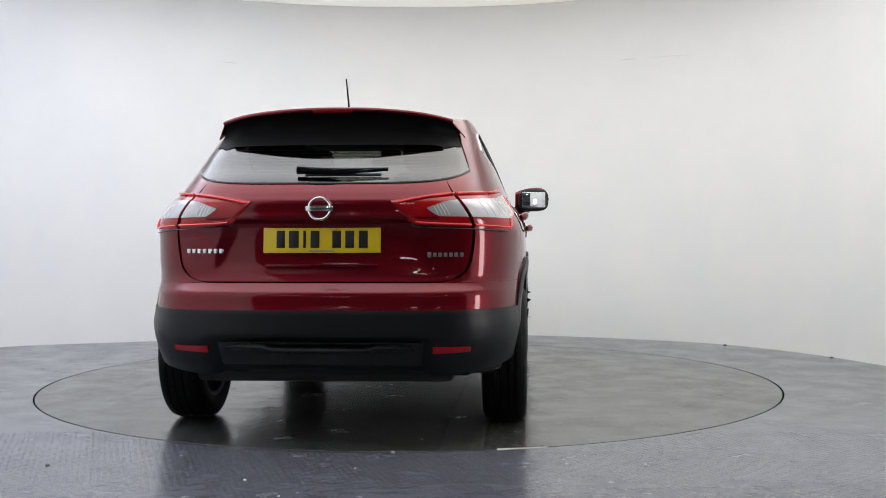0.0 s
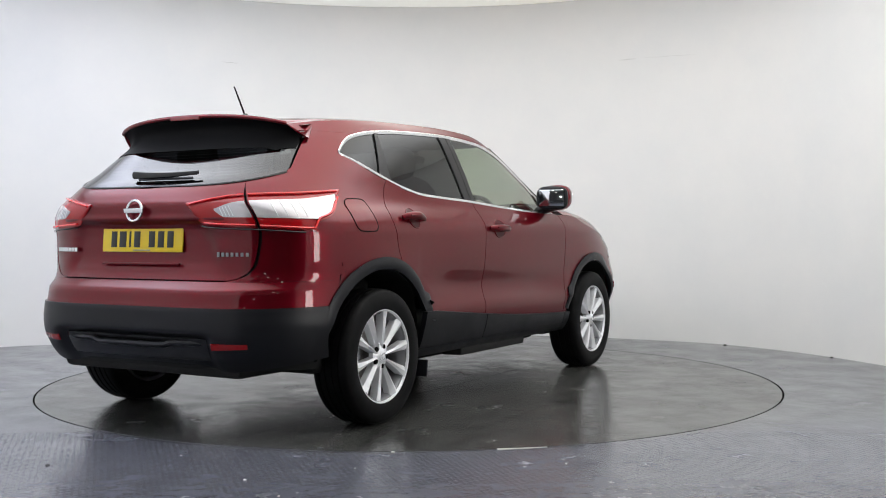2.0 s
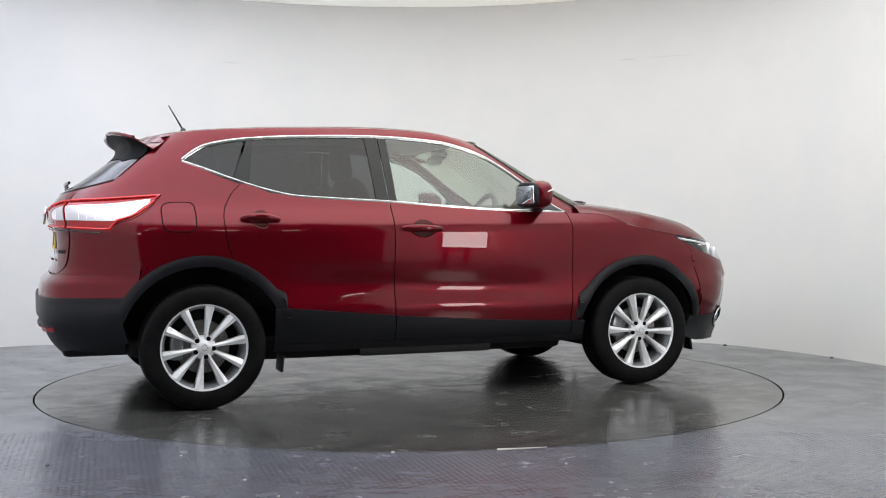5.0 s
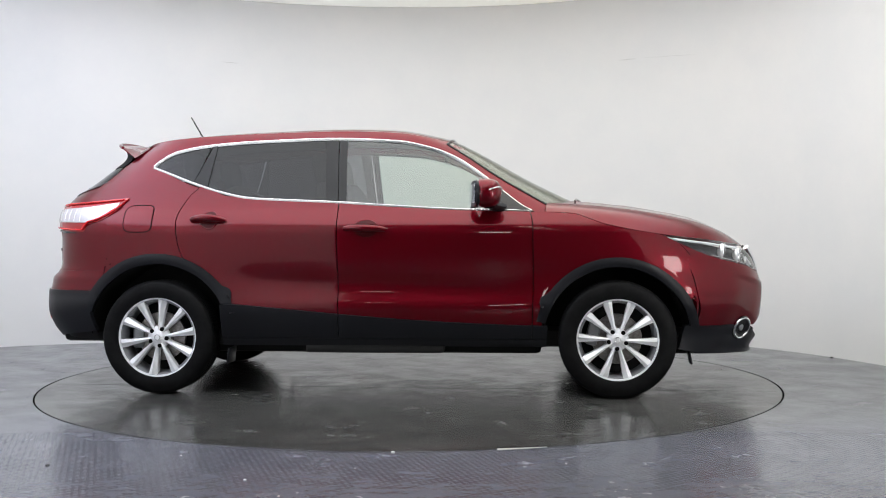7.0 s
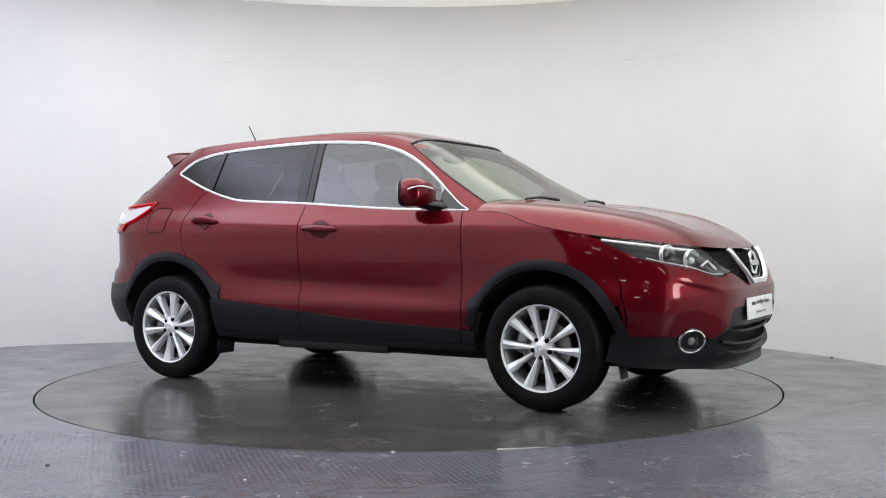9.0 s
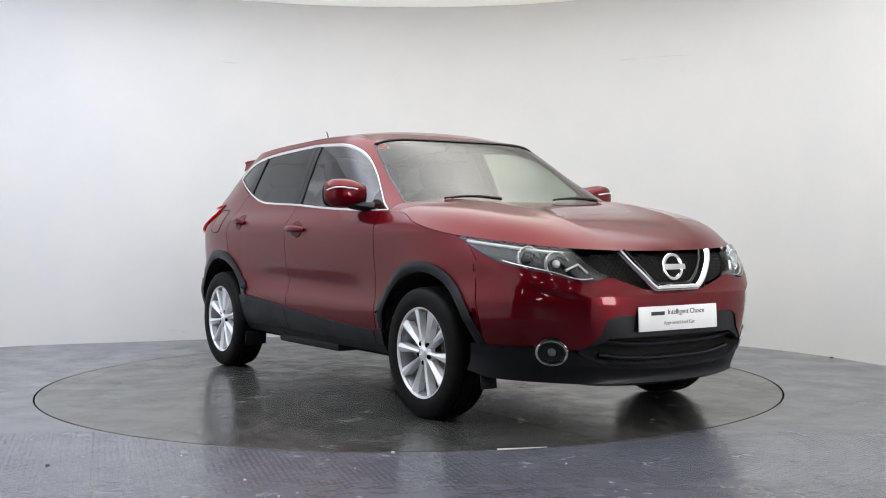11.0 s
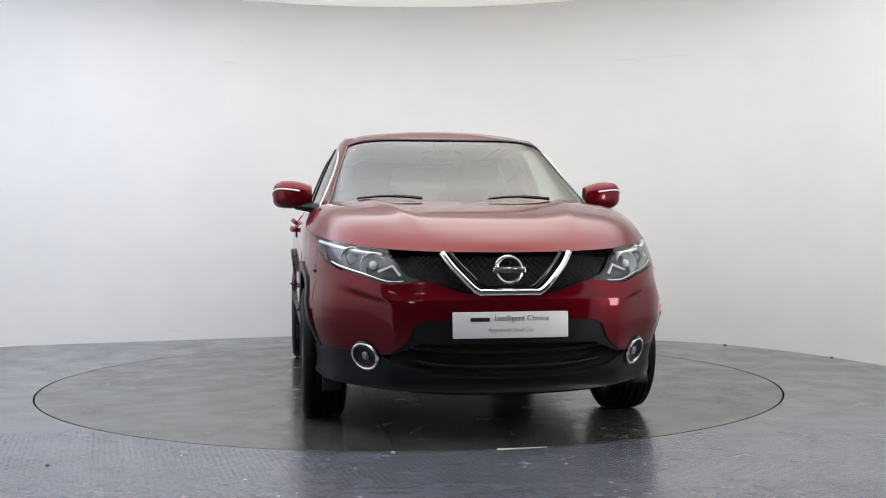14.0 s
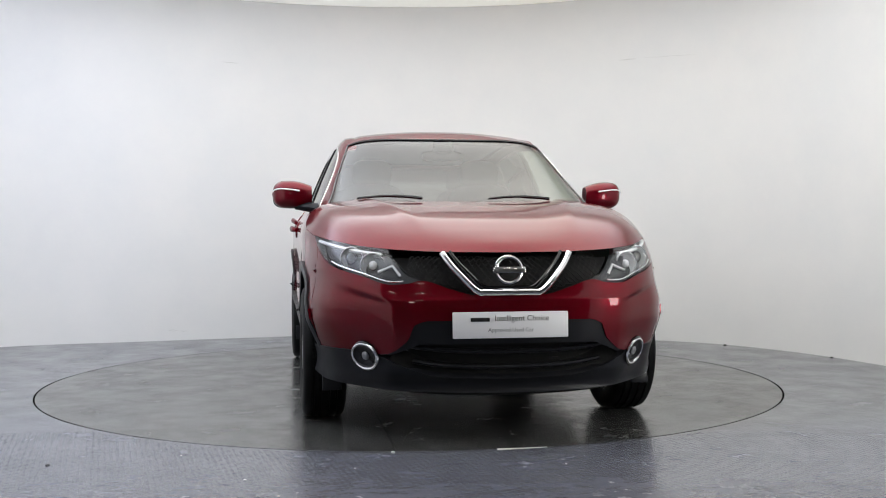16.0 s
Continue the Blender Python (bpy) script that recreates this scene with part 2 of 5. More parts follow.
def blob(sx, sy, sz, m=None, power=0.7, seg=20, bm=None):
    """A rounded cushion-like body."""
    bm = bm or bmesh.new()
    def sp(v):
        return math.copysign(abs(v) ** power, v)
    rows = []
    for i in range(seg // 2 + 1):
        a = -math.pi / 2 + math.pi * i / (seg // 2)
        rows.append([])
        for k in range(seg):
            b = 2 * math.pi * k / seg
            v = Vector((sx / 2 * sp(math.cos(a)) * sp(math.cos(b)), sy / 2 * sp(math.cos(a)) * sp(math.sin(b)), sz / 2 * sp(math.sin(a))))
            rows[-1].append(bm.verts.new(m @ v if m is not None else v))
    for i in range(len(rows) - 1):
        for k in range(seg):
            bm.faces.new((rows[i][k], rows[i][(k + 1) % seg], rows[i + 1][(k + 1) % seg], rows[i + 1][k]))
    bmesh.ops.remove_doubles(bm, verts=bm.verts, dist=1e-5)
    bmesh.ops.recalc_face_normals(bm, faces=bm.faces)
    return bm


# ---------- the booth ----------
R_DISC = 2.246
bearing = curve([-62, -40, -20, 0, 9, 19, 38, 54, 70, 90, 115, 133, 141, 148, 165, 182, 205, 225, 249.2],
                [3.85, 3.65, 3.5, 3.38, 3.33, 3.30, 3.27, 3.14, 3.08, 3.05, 3.14, 3.42, 3.72, 3.99, 4.25, 4.3, 4.2, 4.0, 3.69])


def wall_point(deg, out=0.0):
    r0 = bearing(deg) + out
    return r0 * math.cos(radians(deg)), r0 * math.sin(radians(deg))


def build_booth():
    degs = [lerp(-62, 249.2, i / 154) for i in range(155)]
    bm = bmesh.new()
    rows = []
    for dg in degs:
        xi, yi = wall_point(dg)
        xo, yo = wall_point(dg, 0.10)
        rows.append([bm.verts.new(v) for v in ((xi, yi, -0.02), (xi, yi, CEIL), (xo, yo, CEIL), (xo, yo, -0.02))])
    for a, b in zip(rows, rows[1:]):
        for k in range(4):
            bm.faces.new((a[k], a[(k + 1) % 4], b[(k + 1) % 4], b[k]))
    bm.faces.new(rows[0])
    bm.faces.new(rows[-1])
    bmesh.ops.recalc_face_normals(bm, faces=bm.faces)
    tagged(finish("wall_round", bm, WALL), "curved white painted studio wall round the turntable", "wall", kind="structure")
    # ceiling over the booth
    bm = bmesh.new()
    loop = [(*wall_point(dg, 0.10), CEIL) for dg in degs]
    lo = [bm.verts.new(v) for v in loop]
    hi = [bm.verts.new((x, y, z + 0.08)) for x, y, z in loop]
    bm.faces.new(lo)
    bm.faces.new(hi[::-1])
    for k in range(len(lo)):
        bm.faces.new((lo[k], lo[(k + 1) % len(lo)], hi[(k + 1) % len(lo)], hi[k]))
    bmesh.ops.triangulate(bm, faces=[f for f in bm.faces if len(f.verts) > 4])
    bmesh.ops.recalc_face_normals(bm, faces=bm.faces)
    tagged(finish("ceiling", bm, CEILM, smooth=False), "cream ceiling over the round booth with an added glow", "ceiling", kind="structure")
    # floor outside the turntable, one sheet with a round hole
    bm = bmesh.new()
    seg = 160
    radii = [R_DISC + 0.010, R_DISC + 0.014, 3.0, 5.0, 9.0, 16.0]
    rows = [[bm.verts.new((r0 * math.cos(2 * math.pi * k / seg), r0 * math.sin(2 * math.pi * k / seg), 0 if i else -0.03)) for k in range(seg)] for i, r0 in enumerate([radii[0]] + radii)]
    for a, b in zip(rows, rows[1:]):
        for k in range(seg):
            bm.faces.new((a[k], b[k], b[(k + 1) % seg], a[(k + 1) % seg]))
    bmesh.ops.recalc_face_normals(bm, faces=bm.faces)
    tagged(finish("floor", bm, FLOORM, angle=30), "grey painted studio floor, glossy, scuffed", "floor", kind="structure")
    # painted tread plates laid before the table
    arc = [radians(lerp(-69.5, -146, k / 40)) for k in range(41)]
    edge = [(5.5, -0.26)] + [((R_DISC + 0.022) * math.cos(a), (R_DISC + 0.022) * math.sin(a)) for a in arc] + [(-3.3, -1.9), (-3.3, -7.5), (5.5, -7.5)]
    cut = -0.458
    for lo_x, hi_x in ((-9, cut - 0.0012), (cut + 0.0012, 9)):
        bm = bmesh.new()
        bm.faces.new([bm.verts.new((x, y, 0.002)) for x, y in edge])
        for px, nx in ((lo_x, 1), (hi_x, -1)):
            bmesh.ops.bisect_plane(bm, geom=bm.verts[:] + bm.edges[:] + bm.faces[:], plane_co=(px, -2.8, 0), plane_no=(-nx, nx * 0.36, 0), clear_outer=True)
        ex = bmesh.ops.extrude_face_region(bm, geom=bm.faces[:])
        bmesh.ops.translate(bm, vec=(0, 0, -0.0035), verts=[v for v in ex["geom"] if isinstance(v, bmesh.types.BMVert)])
        bmesh.ops.recalc_face_normals(bm, faces=bm.faces)
        bmesh.ops.triangulate(bm, faces=[f for f in bm.faces if len(f.verts) > 4])
        tagged(finish("floor_plate", bm, TREADM, smooth=False), "grey painted tread plate before the turntable", "floor plate", kind="structure")
    bm = lathe([(R_DISC + 0.0008, -0.0008), (R_DISC + 0.0095, -0.0008), (R_DISC + 0.0095, -0.05), (R_DISC + 0.0008, -0.05)], 200, "z", closed=True)
    tagged(finish("floor_joint", bm, LINEM), "dark gap round the turntable", "joint", kind="structure")
    # unlit hall behind the camera
    bm = bmesh.new()
    bmesh.ops.create_cube(bm, size=1, matrix=pose(0, -3, 2.4) @ Matrix.Diagonal((18, 20, 5.2, 1)))
    bmesh.ops.reverse_faces(bm, faces=bm.faces)
    bmesh.ops.delete(bm, geom=[f for f in bm.faces if f.calc_center_median().z < -0.1], context="FACES")
    tagged(finish("wall_hall", bm, HALLM, smooth=False), "grey unlit hall round the white booth", "wall", kind="structure")


build_booth()


def build_tread():
    """Lens-shaped studs rolled into the plates before the turntable."""
    turn = radians(-20)
    ca, sa = math.cos(turn), math.sin(turn)
    verts, faces = [], []
    lens = [(-0.0125, 0), (-0.006, 0.0042), (0.006, 0.0042), (0.0125, 0), (0.006, -0.0042), (-0.006, -0.0042)]
    for i in range(-130, 131):
        for j in range(-80, 60):
            px, py = i * 0.031 + (0.0155 if j % 2 else 0), j * 0.0215
            x, y = px * ca - py * sa, px * sa + py * ca - 2.6
            if not (-3.0 < x < 2.6 and -3.25 < y < -1.75) or math.hypot(x, y) < R_DISC + 0.05:
                continue
            if x > 0 and y > -2.0 + 0.1 * x:
                continue
            b = len(verts)
            for scale, z in ((1.0, 0.0019), (0.5, 0.0026)):
                verts += [(x + (u * ca - v * sa) * scale, y + (u * sa + v * ca) * scale, z) for u, v in lens]
            faces += [(b + k, b + k + 6, b + (k + 1) % 6 + 6, b + (k + 1) % 6) for k in range(6)] + [tuple(b + 11 - k for k in range(6))]
    me = bpy.data.meshes.new("tread")
    me.from_pydata(verts, [], faces)
    me.update()
    me.shade_smooth()
    me.materials.append(TREADM)
    tagged(new("tread", me), "raised lens-shaped studs on the painted floor plates", "tread studs", kind="stuff")


build_tread()


def build_turntable():
    table = tagged(new("turntable"), "round grey painted car turntable, scuffed and stained", "turntable")
    part("base", lathe([(0.0001, -0.012), (R_DISC - 0.02, -0.012), (R_DISC - 0.02, -0.03), (0.0001, -0.03)], 96, "z"), LINEM, table)
    part("disc", lathe([(0.0001, 0.0), (0.8, 0.0), (1.6, 0.0), (R_DISC - 0.002, 0.0), (R_DISC, -0.002), (R_DISC, -0.028)], 200, "z"), DISCM, table, angle=20)
    part("joint_line", box(4.38, 0.0016, 0.0004, pose(0, -0.35, 0.0002)), LINEM, table)
    return table


turntable = build_turntable()

# ---------- the car: x forward, y to its left, origin on the ground between the axles ----------
car = tagged(new("car"), "dark red five-door crossover car with black lower cladding", "car")

w_low = curve([0.15, 0.25, 0.35, 0.45, 0.52, 0.58, 0.66, 0.82, 0.93, 0.968, 1.03, 1.08, 1.15, 1.25, 1.35],
              [0.79, 0.828, 0.852, 0.872, 0.880, 0.870, 0.867, 0.880, 0.884, 0.876, 0.845, 0.808, 0.775, 0.735, 0.692])
xf_low = curve([0.15, 0.25, 0.33, 0.45, 0.60, 0.70, 0.77, 0.84, 0.90, 1.10], [2.10, 2.150, 2.205, 2.212, 2.210, 2.195, 2.165, 2.125, 2.07, 1.90])
xr_low = curve([0.20, 0.30, 0.38, 0.48, 0.58, 0.62, 0.67, 0.71, 0.76, 0.90, 1.00, 1.06, 1.10, 1.15, 1.24, 1.33],
               [2.00, 2.05, 2.11, 2.145, 2.145, 2.135, 2.125, 2.085, 2.065, 2.060, 2.075, 2.080, 2.060, 2.02, 1.89, 1.77])
w_up = curve([1.00, 1.08, 1.15, 1.25, 1.35, 1.45, 1.50, 1.54], [0.845, 0.808, 0.775, 0.735, 0.692, 0.645, 0.615, 0.575])
xf_up = curve([1.00, 1.08, 1.155, 1.229, 1.30, 1.375, 1.475, 1.53, 1.56], [1.31, 1.165, 1.015, 0.865, 0.735, 0.605, 0.415, 0.275, 0.15])
xr_up = curve([1.10, 1.15, 1.24, 1.33, 1.40, 1.47, 1.54], [2.06, 2.02, 1.89, 1.77, 1.67, 1.56, 1.46])
NF, NR, NUF, NUR = 3.5, 4.6, 5.6, 4.6
SCREEN_T, GATE_T = radians(50), radians(48)  # contour angles of the screens' side edges
nf_low = curve([0.25, 0.38, 0.50, 0.62, 0.76, 0.92], [3.1, 3.3, 3.7, 4.1, 3.9, 3.2])


def arc_table(length, width, n):
    th = np.linspace(0, math.pi / 2, 400)
    x, y = length * np.cos(th) ** (2 / n), width * np.sin(th) ** (2 / n)
    s = np.concatenate([[0], np.cumsum(np.hypot(np.diff(x), np.diff(y)))])
    return th, s, x, y


TF, SF, XF, YF = arc_table(1.31, 0.885, NF)
TR, SR, XR, YR = arc_table(1.25, 0.885, NR)
QF, QR = 0.9 + SF[-1], -(0.9 + SR[-1])


def qfx(x):
    """Way round the front contour at the forward place x."""
    return x if x < 0.9 else 0.9 + SF[-1] - float(np.interp(-(x - 0.9), -XF, SF))


def qfy(y):
    return 0.9 + SF[-1] - float(np.interp(y, YF, SF))


def qrx(x):
    return x if x > -0.9 else -(0.9 + SR[-1] - float(np.interp(x + 0.9, -XR, SR)))


def qrz(x, z):
    """As qrx, but for the contour at the height z."""
    return qrx(-0.9 - (-x - 0.9) * 1.25 / (xr_low(z) - 0.9))


def qfz(x, z):
    return qfx(0.9 + (x - 0.9) * 1.31 / (xf_low(z) - 0.9))


def qry(y):
    return -(0.9 + SR[-1] - float(np.interp(y, YR, SR)))


def ease(t):
    t = min(max(t, 0.0), 1.0)
    return t * t * (3 - 2 * t)


def side_form(q, z):
    """Pressed form of the flanks: hollow low in the doors, swell round the arches, shoulder crease."""
    if abs(q) > 2.3:
        return 0.0
    hollow = -0.016 * math.exp(-((z - 0.625 + 0.03 * q) / 0.062) ** 2) * ease((0.98 - abs(q + 0.02)) / 0.55)
    swell = 0.0
    for ax, r0 in ((1.323, 0.46), (-1.323, 0.49)):
        r = math.hypot(q - ax, z - 0.328)
        swell += 0.011 * math.exp(-max(r - r0, 0) / 0.10) * ease((1.0 - z) / 0.25) * ease((z - 0.40) / 0.2)
    d = z - (0.985 + 0.012 * ease((-q - 0.2) / 0.7))
    shoulder = 0.007 * math.exp(-abs(d) / 0.030) * ease((1.25 - abs(q)) / 0.5)
    corner = 0.020 * ease((q - 1.38) / 0.30) * ease((2.15 - q) / 0.35) * ease((0.74 - z) / 0.15)
    return hollow + swell + shoulder + corner


def low0(q, z):
    w = w_low(z) + side_form(q, z)
    if q > 0.9:
        t = float(np.interp(QF - q, SF, TF))
        x, y = 0.9 + (xf_low(z) - 0.9) * max(math.cos(t), 0) ** (2 / nf_low(z)), w * math.sin(t) ** (2 / nf_low(z))
        # flat corner beside the number plate field, below a rising brow
        cut = 0.20 * max(0, y - 0.515) * ease((0.640 + 0.30 * max(0, y - 0.52) - z) / 0.03) * ease((x - 1.75) / 0.25) * ease((0.78 - y) / 0.20)
        return np.array((x - cut, y, z))
    if q < -0.9:
        t = float(np.interp(q - QR, SR, TR))
        c = max(math.cos(t), 0) ** (2 / NR)
        return np.array((-0.9 - (xr_low(z) - 0.9) * c, w * math.sin(t) ** (2 / NR) * (1 - 0.055 * c * c * ease((z - 0.98) / 0.2)), z))
    return np.array((q, w, z))


def low(q, z, off=0.0):
    """The lower body's skin at the way q round the contour and the height z."""
    p = low0(q, z)
    if off:
        a = low0(min(q + 0.004, QF), z) - low0(max(q - 0.004, QR), z)
        b = low0(q, z + 0.004) - low0(q, z - 0.004)
        n = np.cross(b, a)
        p = p + n / (np.linalg.norm(n) + 1e-12) * off
    return p


def up0(t, z, rear):
    w = w_up(z)
    nu = NUR if rear else NUF
    c, s = max(math.cos(t), 0) ** (2 / nu), math.sin(t) ** (2 / nu)
    return np.array((-0.9 - (xr_up(z) - 0.9) * c, w * s * (1 - 0.055 * c * c), z)) if rear else np.array((-0.3 + (xf_up(z) + 0.3) * c, w * s, z))


def up(t, z, rear=False, off=0.0):
    """The upper body's skin by the contour angle t (0: middle of the screen, 90: side)."""
    p = up0(t, z, rear)
    if off:
        a = up0(min(t + 0.01, math.pi / 2), z, rear) - up0(max(t - 0.01, 0), z, rear)
        b = up0(t, z + 0.004, rear) - up0(t, z - 0.004, rear)
        n = np.cross(a, b) * (-1 if rear else 1)
        p = p + n / (np.linalg.norm(n) + 1e-12) * off
    return p


def tx(x, z):
    """Contour angle at x for the upper body, and whether it lies behind."""
    if x > -0.3:
        u = min(max((x + 0.3) / (xf_up(z) + 0.3), 0), 1)
        return math.acos(u ** (NUF / 2)), False
    u = min(max((-x - 0.9) / (xr_up(z) - 0.9), 0), 1)
    return math.acos(u ** (NUR / 2)), True


def upx(x, z, off=0.0):
    w = w_up(z)
    if -0.9 <= x <= -0.3:
        slope = (w_up(z + 0.004) - w_up(z - 0.004)) / 0.008
        k = off / math.hypot(1, slope)
        return np.array((x, w + k, z - slope * k))
    t, rear = tx(x, z)
    return up(t, z, rear, off)


# feature lines along the side
belt = curve([-1.42, -1.30, -1.16, -0.97, -0.80, -0.62, -0.29, 0.06, 0.46, 0.86], [1.325, 1.283, 1.23, 1.17, 1.136, 1.125, 1.110, 1.086, 1.064, 1.055])
win_top = curve([-1.42, -1.35, -1.28, -1.07, -0.79, -0.34, 0.05, 0.25, 0.38, 0.55, 0.71, 0.79, 0.86], [1.325, 1.38, 1.418, 1.458, 1.480, 1.494, 1.476, 1.435, 1.385, 1.278, 1.150, 1.09, 1.055])
rail = curve([-1.62, -1.39, -1.16, -0.82, -0.30, 0.04, 0.24, 0.40], [1.455, 1.492, 1.512, 1.530, 1.542, 1.530, 1.497, 1.455])
clad_line = curve([-2.2, -0.9, -0.65, -0.29, 0.15, 0.51, 0.83, 1.8], [0.53, 0.524, 0.506, 0.474, 0.440, 0.421, 0.410, 0.40])
AX, AZ = 1.323, 0.328
RA_F, RA_R = 0.466, 0.489  # outer radius of the arch cladding


def arch_cut(x, r_front, r_rear):
    z = 0.0
    for ax, r0 in ((AX, r_front), (-AX, r_rear)):
        if abs(x - ax) < r0:
            z = max(z, AZ + math.sqrt(r0 * r0 - (x - ax) ** 2))
    return z


# lines round the front and rear, by the way q
bonnet_line = curve([0.86, qfz(1.10, 1.04), qfz(1.29, 0.98), qfz(1.60, 0.925), qfz(1.85, 0.895), qfy(0.62), qfy(0.45), qfy(0.25), QF], [1.055, 1.045, 0.985, 0.925, 0.893, 0.872, 0.857, 0.849, 0.846])
lamp_low = curve([qfz(1.60, 0.92), qfz(1.73, 0.84), qfz(1.84, 0.80), qfy(0.62), qfy(0.49), qfy(0.42), qfy(0.36), qfy(0.22), qfy(0.12), QF], [0.926, 0.845, 0.795, 0.742, 0.708, 0.712, 0.726, 0.688, 0.662, 0.658])
Q_HL, Q_GR = qfz(1.605, 0.92), qfy(0.425)
tail_top = curve([QR, qry(0.35), qry(0.60), qrx(-1.80), -0.9], [1.150, 1.166, 1.206, 1.24, 1.30])

BOTH = (("right", -1), ("left", 1))


def panel(name, ql, qr, zl, zu, nu, nv, material, parent, label="", off=0.0, thick=0.012, side=1):
    """A piece of the lower skin between two shut lines (by z) and two heights (by q)."""
    fl, fr = (f if callable(f) else (lambda z, f=f: f) for f in (ql, qr))
    gl, gu = (f if callable(f) else (lambda q, f=f: f) for f in (zl, zu))

    def fn(u, v):
        q = lerp(fl(0.8), fr(0.8), u)
        for _ in range(3):
            z = lerp(gl(q), gu(q), v)
            q = lerp(fl(z), fr(z), u)
        return low(q, lerp(gl(q), gu(q), v), off)

    return part(name, sheet(fn, nu, nv, thick, side), material, parent, label)


def nose_gap(z):
    return qfx(curve([0.40, 0.50, 0.60, 0.70, 0.80], [1.775, 1.762, 1.700, 1.695, 1.745])(z))


def build_body():
    body = new("body")
    body.parent = car
    def low_edge(q):
        z = 0.6
        for _ in range(4):
            z = max(clad_line(q) - 0.02, arch_cut(low0(q, z)[0], RA_F - 0.032, RA_R - 0.014))
        return z
    # shut lines
    a_gap = curve([0.40, 0.65, 0.97, 1.04, 1.10], [0.845, 0.852, 0.850, 0.838, 0.80])
    b_gap = lambda z: -0.262 - 0.012 * (z - 0.5)
    c_gap = curve([0.40, 0.55, 0.70, 0.81, 0.90, 1.00, 1.14, 1.22, 1.30], [-0.86, -0.90, -1.08, -1.195, -1.225, -1.235, -1.195, -1.135, -1.10])
    g = 0.0028
    for word, sd in BOTH:
        fd = panel("front_door", lambda z: b_gap(z) + g, lambda z: a_gap(z) - g, lambda q: clad_line(q) - 0.02, lambda q: belt(q) - 0.004, 60, 34, PAINT, body, side=sd)
        rd = panel("rear_door", lambda z: c_gap(z) + g, lambda z: b_gap(z) - g, lambda q: max(clad_line(q) - 0.02, arch_cut(q, 0, RA_R - 0.014)), lambda q: belt(q) - 0.004, 60, 34, PAINT, body, side=sd)
        build_handle(fd, 0.0 - 0.105, 0.957, sd)
        build_handle(rd, -1.02, 1.008, sd)
        # front wing: from the door to the lamp and the bumper's shut line
        wing_top = lambda q: min(bonnet_line(q) - 0.004, lamp_low(q) - 0.003 if q > Q_HL else 9)
        panel("front_wing", lambda z: a_gap(z) + g, lambda z: nose_gap(z) - g, low_edge, wing_top, 64, 26, PAINT, body, side=sd)
        def wing_up(q):
            x = low0(q, 1.28)[0]
            return belt(x) - 0.004 if x > -1.40 else lerp(1.32, 1.20, min(1, (-1.40 - x) / 0.40))
        # rear wing: from the door round to the tailgate
        q_gate = curve([0.715, 0.730, 0.755, 0.80, 0.95, 1.10, 1.25, 1.35], [qry(0.515), qry(0.587), qry(0.630), qry(0.655), qry(0.669), qry(0.664), qry(0.62), qry(0.58)])
        panel("rear_wing", lambda z: q_gate(z) + g, lambda z: c_gap(z) - g, lambda q: max(0.716 if q < qrx(-1.68) else 0.60 if q < -1.3 else clad_line(q) - 0.02, arch_cut(low0(q, 0.6)[0], 0, RA_R - 0.014)),
              wing_up, 70, 34, PAINT, body, side=sd)
    # bumper skins
    bumper = part("front_bumper", sheet(lambda u, v: front_skin(u, v), 200, 40, 0.012), PAINT, body)
    rb = part("rear_bumper", sheet(lambda u, v: low(lerp(QR, qrx(-1.675), abs(2 * u - 1)), lerp(0.60, 0.7150, v)) * np.array([1, 1 if u > 0.5 else -1, 1]), 120, 8, 0.012), PAINT, body)
    # tailgate with its recess for the plate
    def gate(u, v):
        a = abs(2 * u - 1)
        z = lerp(0.722, 1.16, v)
        qe = curve([0.715, 0.730, 0.755, 0.80, 0.95, 1.10, 1.25], [qry(0.50), qry(0.575), qry(0.620), qry(0.645), qry(0.660), qry(0.655), qry(0.61)])(z)
        q = lerp(QR, qe, a)
        zt = lerp(0.722, tail_top(q) - 0.006, v)
        p = low(q, zt)
        y = abs(p[1])
        bay = 1 / (1 + math.exp((y - 0.47 + 0.35 * (zt - 0.80)) / 0.016)) * (1 / (1 + math.exp((zt - 0.985) / 0.008))) * (1 / (1 + math.exp((0.775 - zt) / 0.016)))
        brow = math.exp(-((zt - 1.0) / 0.018) ** 2) * (1 if y < 0.5 else math.exp(-((y - 0.5) / 0.05) ** 2))
        p = p + np.array([0.020 * bay - 0.010 * brow, 0, 0])
        return p * np.array([1, 1 if u > 0.5 else -1, 1])
    part("tailgate", sheet(gate, 120, 70, 0.012), PAINT, body)
    # bonnet
    def hood(u, v):
        a = 2 * u - 1
        s = 1 - abs(a)
        q = lerp(0.93, QF, s)
        e = low(q, bonnet_line(q) - 0.001)
        xc = lerp(0.98, 1.93, s ** 0.9)
        x, y = lerp(xc, e[0], v), e[1] * v
        crest = hood_crest(x)
        k = v ** 11
        z = crest * (1 - k) + e[2] * k
        z += 0.016 * math.exp(-abs(y - lerp(0.56, 0.33, (x - 1.0) / 1.1)) / 0.07) * (1 - v ** 6) * min(1, max(0, (2.05 - x) / 0.3))
        return np.array((x, y * (1 if a > 0 else -1), z))
    part("bonnet", sheet(hood, 140, 34, 0.0), PAINT, body)
    # roof and sides above the windows
    def roof(u, v):
        x = lerp(-1.60, 0.40, u)
        a = 2 * v - 1
        z = rail(x)
        e = upx(x, z)
        crown = lerp(0.030, 0.048, min(1, (x + 1.6) / 1.2)) * (1 - abs(a) ** 2.4)
        ditch = -0.006 * math.exp(-((abs(a) - 0.90) / 0.022) ** 2) * min(1, (1 - u) / 0.1)
        p = np.array((x, e[1] * a, z + crown + ditch))
